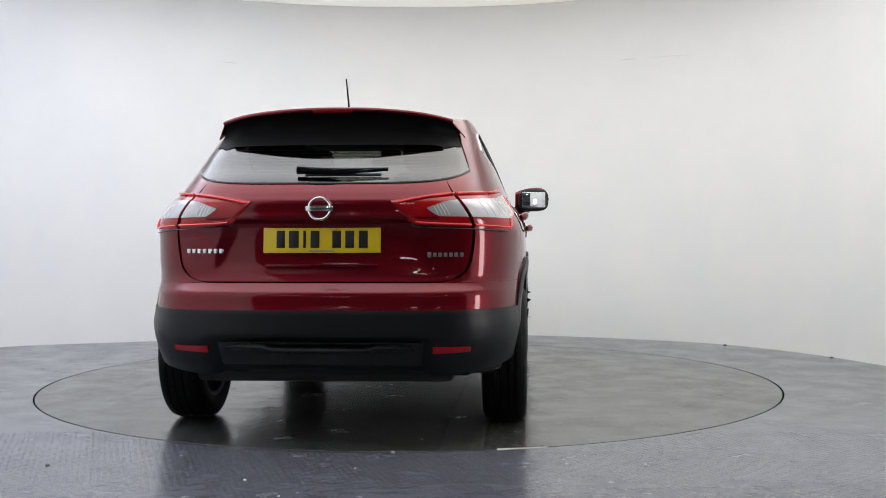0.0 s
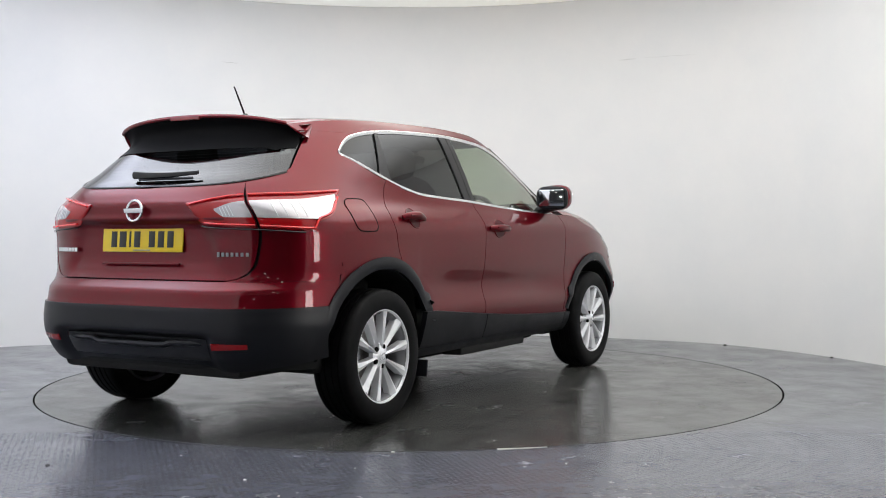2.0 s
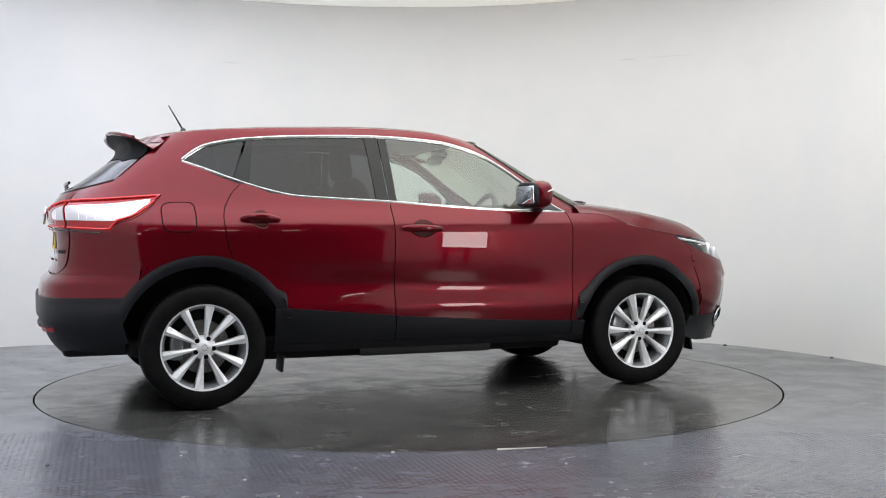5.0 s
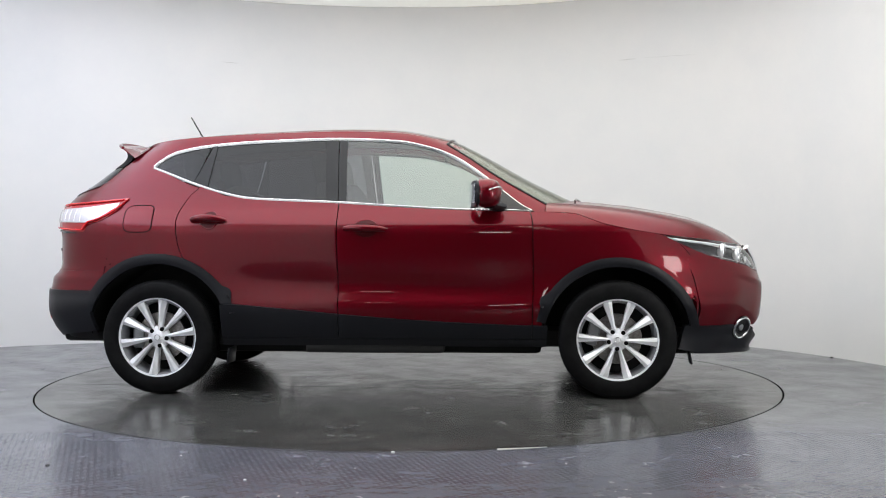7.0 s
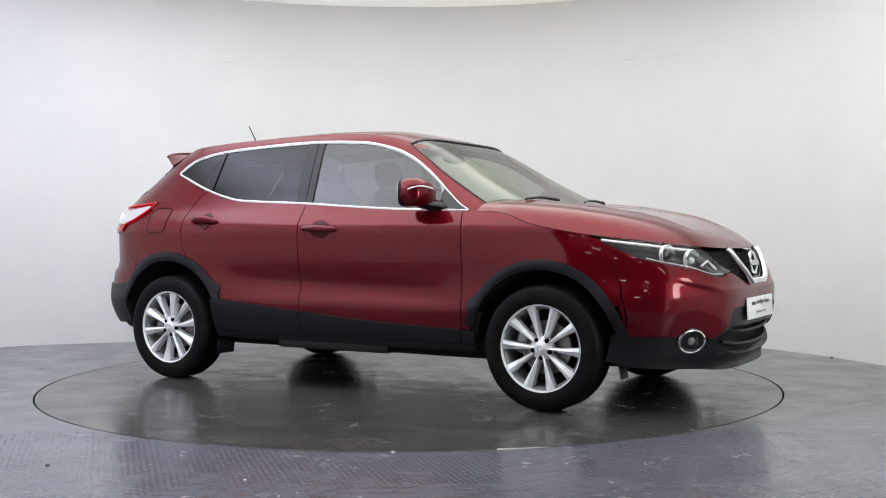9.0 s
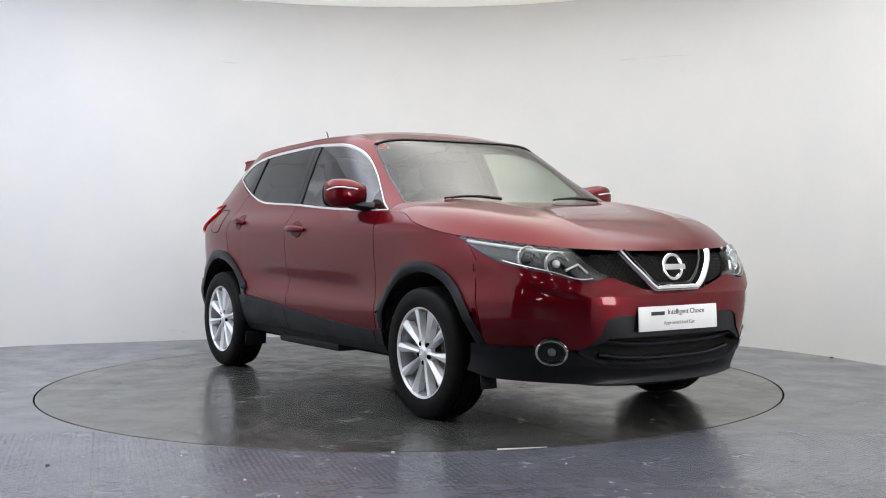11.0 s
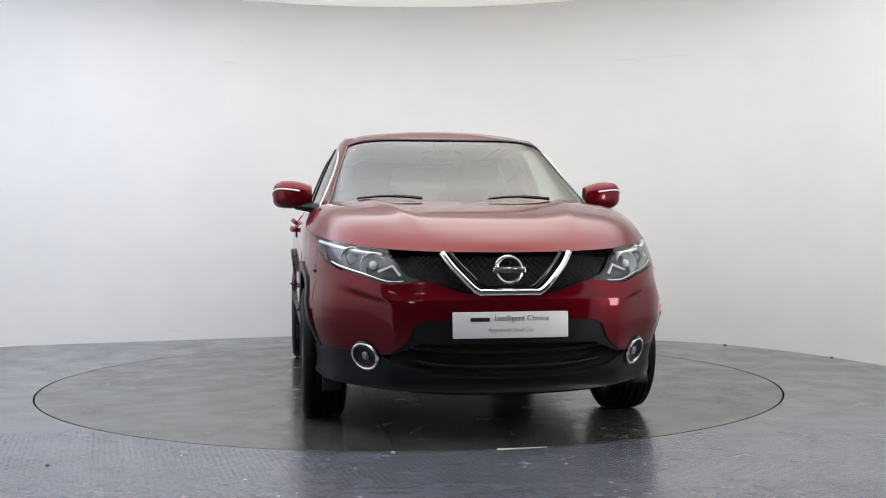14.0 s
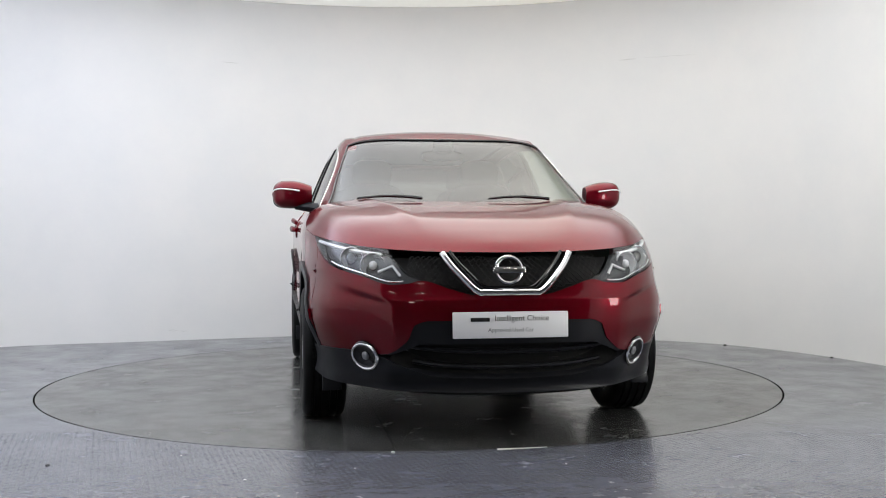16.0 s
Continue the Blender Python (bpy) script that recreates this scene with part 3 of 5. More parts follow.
        return lerp(p, header(a), max(0, (u - 0.80) / 0.20) ** 2)
    part("roof", sheet(roof, 70, 60, 0.01), PAINT, body)
    for sd in (-1, 1):
        part("pillar_top", sheet(lambda u, v: up(lerp(tx(0.40, rail(0.40))[0], SCREEN_T + radians(1), v), rail(0.40) + 0.001 - 0.03 * u), 4, 6, 0.0, sd), PAINT, body)
    for word, sd in BOTH:
        part("roof_rail", sheet(lambda u, v: upx(lerp(-1.40, 0.40, u), lerp(win_top(lerp(-1.40, 0.40, u)) + 0.001, rail(lerp(-1.40, 0.40, u)), v)), 90, 8, 0.01, sd), PAINT, body)

        def a_pillar(u, v):
            z = lerp(rail(0.40), 1.03, u)
            xw = max_x_of_win(z)
            t1, _ = tx(xw, z)
            return up(lerp(t1, SCREEN_T - radians(1), v), z)
        part("windscreen_pillar", sheet(a_pillar, 50, 10, 0.012, sd), PAINT, body)

        def d_pillar(u, v):
            z = lerp(1.185, 1.455, v)
            x1 = -1.40 if z < 1.325 else min_x_of_win(z)
            t1, _ = tx(x1, z)
            return up(lerp(t1, GATE_T + radians(1), u), z, True)
        part("roof_corner", sheet(lambda u, v: upx(lerp(-1.605, -1.27, u), lerp(min(1.435, rail(lerp(-1.605, -1.27, u)) - 0.01), rail(lerp(-1.605, -1.27, u)), v), 0.0004), 24, 6, 0.004, sd), PAINT, body)
        part("rear_pillar", sheet(d_pillar, 24, 30, 0.012, sd), PAINT, body)
    part("fuel_flap", fuel_flap(), PAINT, body)
    rim = []
    for k in range(48):
        c, s = math.cos(2 * math.pi * k / 48), math.sin(2 * math.pi * k / 48)
        rim.append(low(qrz(-1.447, 1.02) + 0.093 * math.copysign(abs(c) ** 0.45, c), 1.02 + 0.079 * math.copysign(abs(s) ** 0.45, s), 0.0005) * np.array([1, -1, 1]))
    part("flap_joint", tube(rim, 0.0028, 6, closed=True), LINEM, body)
    # black inner shell behind the shut lines
    def inner(u, v):
        a = 2 * u - 1
        q = lerp(QR, 0.95, abs(a))
        x = low0(q, 0.6)[0]
        return low(q, lerp(max(0.30, arch_cut(x, 0.43, 0.46)), (belt(low0(q, 1.2)[0]) - 0.012) if low0(q, 1.2)[0] > -1.30 else 1.15, v), -0.025) * np.array([1, 1 if a > 0 else -1, 1])
    part("inner_shell", sheet(inner, 200, 6), DARK, body)
    return body




def header(a):
    """Front edge of the roof, where the windscreen begins."""
    z = rail(0.40) + 0.040 * (1 - abs(a) ** 2.4)
    return up(SCREEN_T * abs(a), z) * np.array([1, 1 if a > 0 else -1, 1])


hood_crest = curve([0.95, 1.10, 1.38, 1.60, 1.80, 1.95, 2.07, 2.13], [1.112, 1.104, 1.078, 1.044, 1.003, 0.950, 0.895, 0.862])


def max_x_of_win(z):
    xs = np.linspace(-0.3, 0.86, 120)
    zs = np.array([win_top(x) for x in xs])
    ok = xs[zs >= z]
    return float(ok[-1]) + 0.004 if len(ok) else -0.3


def min_x_of_win(z):
    xs = np.linspace(-1.42, -0.6, 100)
    zs = np.array([win_top(x) for x in xs])
    ok = xs[zs >= z]
    return float(ok[0]) if len(ok) else -1.1


mouth_top = curve([0.0, 0.36, 0.43, 0.50, 0.62, 0.80], [0.548, 0.548, 0.53, 0.455, 0.395, 0.405])


def front_skin(u, v):
    """Painted front bumper: from the black lower part up to the lamps and the grille."""
    a = abs(2 * u - 1)
    q = lerp(QF, nose_gap(0.5), a)
    p0 = low0(q, 0.6)
    zl = 0.45
    for _ in range(4):
        zl = max(mouth_top(abs(p0[1])), arch_cut(low0(q, zl)[0], RA_F - 0.032, 0))
    if p0[0] < 2.0:
        zl = max(zl, 0.405)
    zu = lamp_low(q) - 0.003
    z = lerp(zl, zu, v)
    q2 = lerp(QF, nose_gap(z) + 0.0028, a)
    z = lerp(zl, lamp_low(q2) - 0.003, v)
    p = low(q2, z)
    y = abs(p[1])
    ledge = math.exp(-max(z - 0.640 - 0.30 * max(0, y - 0.52), 0) / 0.022) * ease((0.70 - y) / 0.2)
    p = p + np.array([0.012 * ledge, 0, 0])
    return p * np.array([1, 1 if u > 0.5 else -1, 1])


def fuel_flap():
    def fn(u, v):
        a, r0 = 2 * math.pi * u, 0.97 * v
        c, s = math.cos(a), math.sin(a)
        return low(qrz(-1.447, 1.02) + 0.092 * r0 * math.copysign(abs(c) ** 0.45, c), 1.02 + 0.078 * r0 * math.copysign(abs(s) ** 0.45, s), 0.0022)
    return sheet(fn, 40, 6, 0.0, -1)


def build_handle(door, x, z, sd):
    S = np.array([1, sd, 1])
    grip = [low(x + 0.118 * (2 * k / 12 - 1), z + 0.001 - 0.006 * k / 12, 0.008 + 0.024 * math.sin(math.pi * k / 12) ** 0.5) * S for k in range(13)]
    h = part("handle", tube(grip, lambda t: 0.0125 + 0.008 * math.sin(math.pi * t) ** 0.6, 12, flat=0.75), PAINT, door, "body-coloured pull handle")
    part("handle_cap", tube([p + np.array((0, 0.0125 * sd, 0.002)) for p in grip[2:5]], 0.005, 6), PAINT, h)
    # nearly flat patch; its darker red gives the shade of a hollow
    part("handle_cup", sheet(lambda u, v: low(x + 0.008 + 0.070 * v * math.cos(2 * math.pi * u), z + 0.050 * v * math.sin(2 * math.pi * u), 0.0022 + 0.0012 * v), 28, 5, 0.0, sd), PAINT_SHADED, door, "shallow patch behind the handle, coloured dark as a shaded cup")
    part("cup_edge", tube([low(x + 0.008 + 0.070 * math.cos(a), z + 0.050 * math.sin(a), 0.002) * S for a in np.linspace(0, 2 * math.pi, 29)[:-1]], 0.0034, 6, closed=True), PAINT, door)


# body red darkened to give the shade inside the handle cups
PAINT_SHADED = principled("red_paint_shaded", (0.06, 0.001, 0.003), 0.45, 0.1, Coat_Weight=0.25, Coat_Roughness=0.03, Specular_IOR_Level=0.1)

body = build_body()


def build_cladding():
    for word, sd in BOTH:
        S = np.array([1, sd, 1])
        for ax, ro, ri in ((AX, RA_F, 0.412), (-AX, RA_R, 0.430)):
            a0, a1 = (radians(9), radians(167)) if ax > 0 else (radians(20), radians(160))

            def fn(u, v, ax=ax, ro=ro, ri=ri):
                a = lerp(a0, a1, u)
                r0 = lerp(ri, ro, v)
                z = max(AZ + r0 * math.sin(a), 0.24)
                x = ax + r0 * math.cos(a)
                place, zz = (qfx if ax > 0 else qrx), max(z, 0.30)
                q = place(x)
                for _ in range(3):
                    q += x - low0(q, zz)[0]
                w = low(q, max(z, 0.30), 0.003 + 0.008 * min(1, 5 * min(u, 1 - u)) + 0.005 * math.sin(math.pi * v))
                return np.array((w[0], max(w[1], 0.80), z))
            part("wheel_arch", sheet(fn, 60, 6, 0.03, sd), CLAD, car, "black plastic wheel arch trim")
            # dark liner over the wheel
            def liner(u, v, ax=ax, ri=ri):
                a = lerp(radians(2), radians(178), u)
                return np.array((ax + (ri - 0.003) * math.cos(a), lerp(0.50, 0.790 + 0.09 * max(0, math.sin(a)), v), AZ + (ri - 0.003) * math.sin(a)))
            part("wheel_well", sheet(liner, 40, 2, 0, sd), DARK, car)
            part("wheel_well", sheet(lambda u, v, ax=ax, ri=ri: np.array((ax + (ri + 0.004) * v * math.cos(math.pi * u), 0.50, max(0.26, AZ - 0.02 + (ri + 0.024) * v * math.sin(math.pi * u)))), 40, 4, 0, sd), DARK, car)
        for xa, xb, zb, zt in ((-0.915, 0.928, 0.280, 0.328), (-0.915, -0.261 - 0.003, 0.332, 9), (-0.261 + 0.003, 0.846 - 0.003, 0.332, 9), (0.846 + 0.003, 0.928, 0.332, 9)):
            def sill(u, v):
                x = lerp(xa, xb, u)
                z = lerp(zb, min(zt, clad_line(x)), v)
                k = (z - 0.28) / (clad_line(x) - 0.28)
                return low(x, z, 0.016 - 0.030 * (1 - k) ** 3)
            part("sill_cladding", sheet(sill, 40, 10, 0.03, sd), CLAD, car, "black plastic sill panel")
        part("mud_flap", box(0.012, 0.09, 0.075, pose(1.735, sd * 0.76, 0.225, 0, -10), 0.004), CLAD, car, "black rubber flap before the wheel")
        part("mud_flap", box(0.012, 0.15, 0.09, pose(-0.905, sd * 0.80, 0.225, 0, 6), 0.004), CLAD, car, "black rubber mud flap")
    # black lower rear bumper
    def rear_low(u, v):
        a = abs(2 * u - 1)
        q = lerp(QR, qrx(-1.738), a)
        z = lerp(0.315 + 0.05 * max(0, (a - 0.55) / 0.45), 0.598, v)
        p = low(q, z, 0.008)
        y = abs(p[1])
        step = 1 / (1 + math.exp((y - 0.47) / 0.02)) * 1 / (1 + math.exp((z - 0.475) / 0.006))
        p = p + np.array([0.045 * step, 0, 0])
        return p * np.array([1, 1 if u > 0.5 else -1, 1])
    part("rear_bumper_lower", sheet(rear_low, 120, 40, 0.03), CLAD, car, "textured black plastic rear bumper")
    part("rear_insert", sheet(lambda u, v: low(qry(abs(lerp(-0.46, 0.46, u))), lerp(0.345, 0.455, v), -0.020) * np.array([1, 1 if u > 0.5 else -1, 1]), 30, 4, 0.0), GLOSSBLACK, car, "gloss black insert in the rear bumper")
    # grey brace across the rear recess
    pts = [(-2.128 + 0.04 * (abs(k) / 10) ** 3, 0.42 * k / 10, 0.438 - 0.012 * (1 if abs(k) < 6 else 0)) for k in range(-10, 11)]
    part("rear_brace", tube(pts, 0.014, 8, flat=1.2), CLAD, car, "ribbed black insert in the rear bumper")
    for sd in (-1, 1):
        def refl(u, v):
            z = lerp(0.418 + 0.006 * u, 0.445, v)
            return low(lerp(qry(0.50), qry(0.66), u), z, 0.011)
        part("reflector", sheet(refl, 12, 4, 0.006, sd), REDLENS, car, "red rear reflector")
    # black lower front bumper
    def front_low(u, v):
        a = abs(2 * u - 1)
        q = lerp(QF, qfx(1.712), a)
        p0 = low0(q, 0.35)
        y = p0[1]
        top = mouth_low(y) if y < 0.56 else lerp(mouth_low(0.56), 0.408, min(1, (y - 0.56) / 0.12))
        bot = 0.238 + 0.03 * (y / 0.8) ** 2
        if p0[0] < 1.80:
            bot = lerp(bot, 0.30, (1.80 - p0[0]) / 0.15)
        p = low(q, lerp(bot, top, v), 0.006 + 0.030 * (1 - v) ** 3)
        return p * np.array([1, 1 if u > 0.5 else -1, 1])
    part("front_bumper_lower", sheet(front_low, 120, 14, 0.03), CLAD, car, "black plastic front bumper lip")
    # black surround above the lower grille
    def surround(u, v):
        y = lerp(-0.56, 0.56, u)
        ay = abs(y)
        zt = mouth_top(ay) + 0.004
        zb = max(0.445 - 0.35 * max(0, ay - 0.40), mouth_low(ay))
        zb = min(zb, zt - 0.004)
        return low(qfy(ay), lerp(zb, zt, v), 0.004) * np.array([1, 1 if y > 0 else -1, 1])
    part("grille_surround", sheet(surround, 60, 6, 0.05), CLAD, car, "black lower grille surround")
    # lower grille: dark back, two slats, radiator ribs
    part("lower_grille", sheet(lambda u, v: low(qfy(abs(lerp(-0.56, 0.56, u))), lerp(mouth_low(abs(lerp(-0.56, 0.56, u))) - 0.02, 0.46, v), lerp(-0.002, -0.10, min(1, 3 * v))) * np.array([1, 1 if u > 0.5 else -1, 1]), 30, 6, 0), DARK, car)
    for z in (0.335, 0.405):
        pts = [low(qfy(abs(y)), z + 0.03 * (abs(y) / 0.5) ** 3, -0.030) * np.array([1, 1 if y > 0 else -1, 1]) for y in np.linspace(-0.47, 0.47, 31)]
        part("grille_slat", tube(pts, 0.010, 8, flat=1.6), CLAD, car)
    for k in range(7):
        part("radiator_fin", box(0.01, 0.46, 0.004, pose(2.10, 0.02, 0.30 + 0.022 * k)), CLAD, car)


mouth_low = curve([0.0, 0.30, 0.45, 0.53, 0.57], [0.288, 0.300, 0.335, 0.375, 0.40])
build_cladding()


def build_windows():
    # panes
    for word, sd in BOTH:
        def pane(x0, x1, off=-0.006, lean0=0.0, lean1=0.0):
            def fn(u, v):
                v2 = lerp(0.03, 0.97, v)
                x = lerp(x0 + lean0 * v2, x1 + lean1 * v2, u)
                return upx(x, lerp(belt(x), win_top(x), v2), off)
            return fn
        part("side_window", sheet(pane(-0.235, 0.80, -0.006, -0.02, 0.0), 50, 14, 0, sd), GLASS, car, "clear front door glass")
        part("side_window", sheet(pane(-1.075, -0.335, -0.006, 0.04, -0.03), 40, 14, 0, sd), TINTED, car, "dark privacy glass of the rear door")
        part("side_window", sheet(pane(-1.385, -1.155, -0.006, 0.0, 0.09), 20, 10, 0, sd), TINTED, car, "small dark quarter window")
        # black pillars
        part("door_pillar", sheet(pane(-0.345, -0.275, 0.001, -0.028, -0.022), 4, 12, 0.008, sd), PILLAR, car, "satin black door pillar")
        part("door_pillar", sheet(pane(-0.270, -0.225, 0.001, -0.022, -0.02), 4, 12, 0.008, sd), PILLAR, car, "satin black door pillar")
        part("door_pillar", sheet(pane(-1.150, -1.060, 0.001, 0.10, 0.035), 4, 12, 0.008, sd), PILLAR, car, "satin black rear door pillar")
        part("mirror_sail", sheet(lambda u, v: upx(lerp(0.66, 0.83, u), lerp(belt(lerp(0.66, 0.83, u)), win_top(lerp(0.66, 0.83, u)), v * 0.96 + 0.02), 0.002), 10, 8, 0.008, sd), GLOSSBLACK, car, "black corner plate at the mirror")
        # bright trim round the windows
        loop = [(x, belt(x) + 0.002) for x in np.linspace(-1.41, 0.84, 70)] + [(x, win_top(x) - 0.004) for x in np.linspace(0.845, -1.405, 90)]
        pts = [upx(x, z, -0.002) * np.array([1, sd, 1]) for x, z in loop]
        wide = lambda t: 0.0075 if t < 0.42 else lerp(0.0065, 0.0105, min(1, (t - 0.42) / 0.14))
        part("window_trim", tube(pts, wide, 8, closed=True, flat=0.55, up=(0, 0, 1)), SATIN, car, "bright satin chrome window trim")
    # windscreen
    T0 = SCREEN_T
    def screen(off, k=1.0):
        def fn(u, v):
            a = 2 * u - 1
            z = lerp(1.065, header(a)[2], v)
            return up(T0 * abs(a) * k, z, False, off) * np.array([1, 1 if a > 0 else -1, 1])
        return fn
    part("windscreen", sheet(screen(0.0, 1.0), 60, 30, 0), SCREEN, car, "clear raked windscreen")
    edge = [screen(0.002)(u, 1.0) for u in np.linspace(0, 1, 50)]
    part("screen_seal", tube(edge, 0.008, 6), GLOSSBLACK, car, "black seal round the windscreen")
    for u in (0.0, 1.0):
        part("screen_seal", tube([screen(0.001)(u, v) for v in np.linspace(0, 1, 24)], 0.006, 6), GLOSSBLACK, car, "black seal round the windscreen")
    part("cowl", sheet(lambda u, v: np.array((lerp(0.98, 1.19 - 0.30 * abs(2 * u - 1) ** 3, v), lerp(-0.76, 0.76, u), lerp(1.075, 1.088 - 0.02 * abs(2 * u - 1) ** 2, v))), 30, 4, 0), CLAD, car, "black scuttle panel under the windscreen")
    # rear screen
    G0 = GATE_T
    def rear(off):
        def fn(u, v):
            a = 2 * u - 1
            t = G0 * abs(a)
            lowz = 1.153 + 0.066 * abs(a) ** 2.4
            z = lerp(lowz, 1.43 + 0.0 * a, v)
            return up(t * (1 - 0.02 * v), z, True, off) * np.array([1, 1 if a > 0 else -1, 1])
        return fn
    part("rear_screen", sheet(rear(0.001), 50, 24, 0), REARGLASS, car, "dark rear screen with heating wires")
    for z in np.linspace(0.12, 0.60, 9):
        part("heating_wire", tube([rear(-0.003)(u, z) for u in np.linspace(0.12, 0.88, 20)], 0.0011, 4), GREYINK, car)
    part("screen_seal", tube([rear(0.0)(u, 0.0) for u in np.linspace(0, 1, 40)], 0.006, 6), GLOSSBLACK, car, "black seal under the rear screen")


build_windows()


def ring_bm(radius, thick, at, axis, squash=1.0, seg=36, flat=1.0):
    """A hoop facing along axis."""
    ax = Vector(axis).normalized()
    sx = Vector((0, 0, 1)).cross(ax).normalized()
    sz = ax.cross(sx)
    pts = [Vector(at) + sx * radius * math.cos(2 * math.pi * k / seg) + sz * radius * squash * math.sin(2 * math.pi * k / seg) for k in range(seg)]
    return tube(pts, thick, 8, closed=True, up=ax, flat=flat)


def build_wheel():
    """One wheel about the y axis, outer face towards -y; built at the origin."""
    wheel = new("wheel")
    W, R0 = 0.215, 0.331
    prof = [(0.222, -0.085), (0.232, -0.100), (0.262, -0.1085), (0.292, -0.106), (0.313, -0.100), (0.323, -0.092), (0.3275, -0.080)]
    tread = []
    for c in (-0.055, -0.02, 0.02, 0.055):
        tread += [(R0, c - 0.0125), (R0, c - 0.005), (R0 - 0.008, c - 0.004), (R0 - 0.008, c + 0.004), (R0, c + 0.005), (R0, c + 0.0125)]
    prof = prof + tread + [(r0, -a) for r0, a in reversed(prof)]
    part("tyre", lathe(prof, 72, "y", closed=True), RUBBER, wheel, "black road tyre")
    lip = [(0.2300, -0.097), (0.2335, -0.094), (0.2335, -0.088), (0.2240, -0.080), (0.2195, -0.086), (0.2245, -0.096)]
    part("rim", lathe(lip, 64, "y", closed=True), ALLOY, wheel, "silver alloy rim")
    barrel = [(0.2240, -0.081), (0.214, -0.068), (0.208, 0.02), (0.216, 0.09), (0.225, 0.095), (0.222, 0.100), (0.205, 0.09), (0.200, 0.02), (0.205, -0.066), (0.2175, -0.083)]
    part("barrel", lathe(barrel, 64, "y", closed=True), BARREL, wheel, "darker grey inside of the rim")
    part("brake_disc", lathe([(0.065, -0.018), (0.142, -0.018), (0.142, 0.006), (0.065, 0.006)], 40, "y", closed=True), STEEL, wheel)
    part("brake_hub", lathe([(0.0001, -0.04), (0.07, -0.04), (0.075, -0.015), (0.0001, -0.015)], 32, "y"), STEEL, wheel)
    part("backing", lathe([(0.0001, 0.045), (0.205, 0.045), (0.205, 0.06), (0.0001, 0.06)], 32, "y"), DARK, wheel)
    bm = box(0.07, 0.07, 0.13, pose(-0.135, -0.0, 0.02, 0, 12), 0.015)
    part("caliper", bm, LAMPGREY, wheel)
    part("hub", lathe([(0.0001, -0.089), (0.028, -0.089), (0.031, -0.086), (0.040, -0.082), (0.062, -0.072), (0.066, -0.050), (0.03, -0.045), (0.0001, -0.045)], 40, "y"), ALLOY, wheel, "silver wheel centre")
    part("centre_cap", lathe([(0.0001, -0.094), (0.022, -0.0935), (0.026, -0.091), (0.0265, -0.086), (0.0001, -0.086)], 32, "y"), ALLOY, wheel, "silver centre cap with a raised ring")
    part("cap_ring", ring_bm(0.0155, 0.0018, (0, -0.0945, 0), (0, -1, 0)), BADGE, wheel)
    # black plugs stand in for the shade in five nut holes
    for k in range(5):
        a = radians(90 + 72 * k + 36)
        part("nut_hole", lathe([(0.0001, -0.0835), (0.0105, -0.0835), (0.0125, -0.080), (0.0125, -0.055), (0.0001, -0.055)], 14, "y", (0.050 * math.cos(a), 0, 0.050 * math.sin(a))), LINEM, wheel)
    # ten spokes in five splayed pairs
    def spoke(sign):
        bm = bmesh.new()
        rows = []
        for k in range(9):
            t = k / 8
            r0 = lerp(0.036, 0.2185, t)
            shift = sign * lerp(0.004, 0.008, t)
            half = lerp(0.0105, 0.0275, t ** 1.7)
            y = lerp(-0.080, -0.0925, t ** 0.7)
            inner, outer = shift - sign * half, shift + sign * half
            # bright ridge on the inner side, face falling off to the outside
            row = [(r0, y + 0.045, inner), (r0, y + 0.003, inner + sign * 0.001), (r0, y - 0.004, inner + sign * half * 0.8), (r0, y + 0.012, outer - sign * 0.003), (r0, y + 0.045, outer)]
            rows.append([bm.verts.new((c[2], c[1], c[0])) for c in row])
        for a, b in zip(rows, rows[1:]):
            for i in range(5):
                bm.faces.new((a[i], a[(i + 1) % 5], b[(i + 1) % 5], b[i]))
        bm.faces.new(rows[0])
        bm.faces.new(rows[-1])
        bmesh.ops.recalc_face_normals(bm, faces=bm.faces)
        return bm
    for sign in (-1, 1):
        first = part("spoke", spoke(sign), ALLOY, wheel, angle=25)
        for k in range(5):
            ob = first if k == 0 else new("spoke", first.data)
            ob.parent = wheel
            ob.matrix_basis = Matrix.Rotation(radians(72 * k + sign * 16.5), 4, "Y")
    return wheel


def build_wheels():
    first = build_wheel()
    first.parent = car
    tagged(first, "silver alloy wheel with ten spokes and black tyre")
    spots = [(AX, -0.785, 3, 0), (-AX, -0.785, -10, 0), (AX, 0.785, 20, 180), (-AX, 0.785, 50, 180)]
    for i, (x, y, spin, turn) in enumerate(spots):
        m = pose(x, y, 0.331, 0, 0, turn) @ pose(0, 0, 0, 0, spin, 0)
        if i == 0:
            first.matrix_basis = m
        else:
            copy_thing(first, m)


build_wheels()


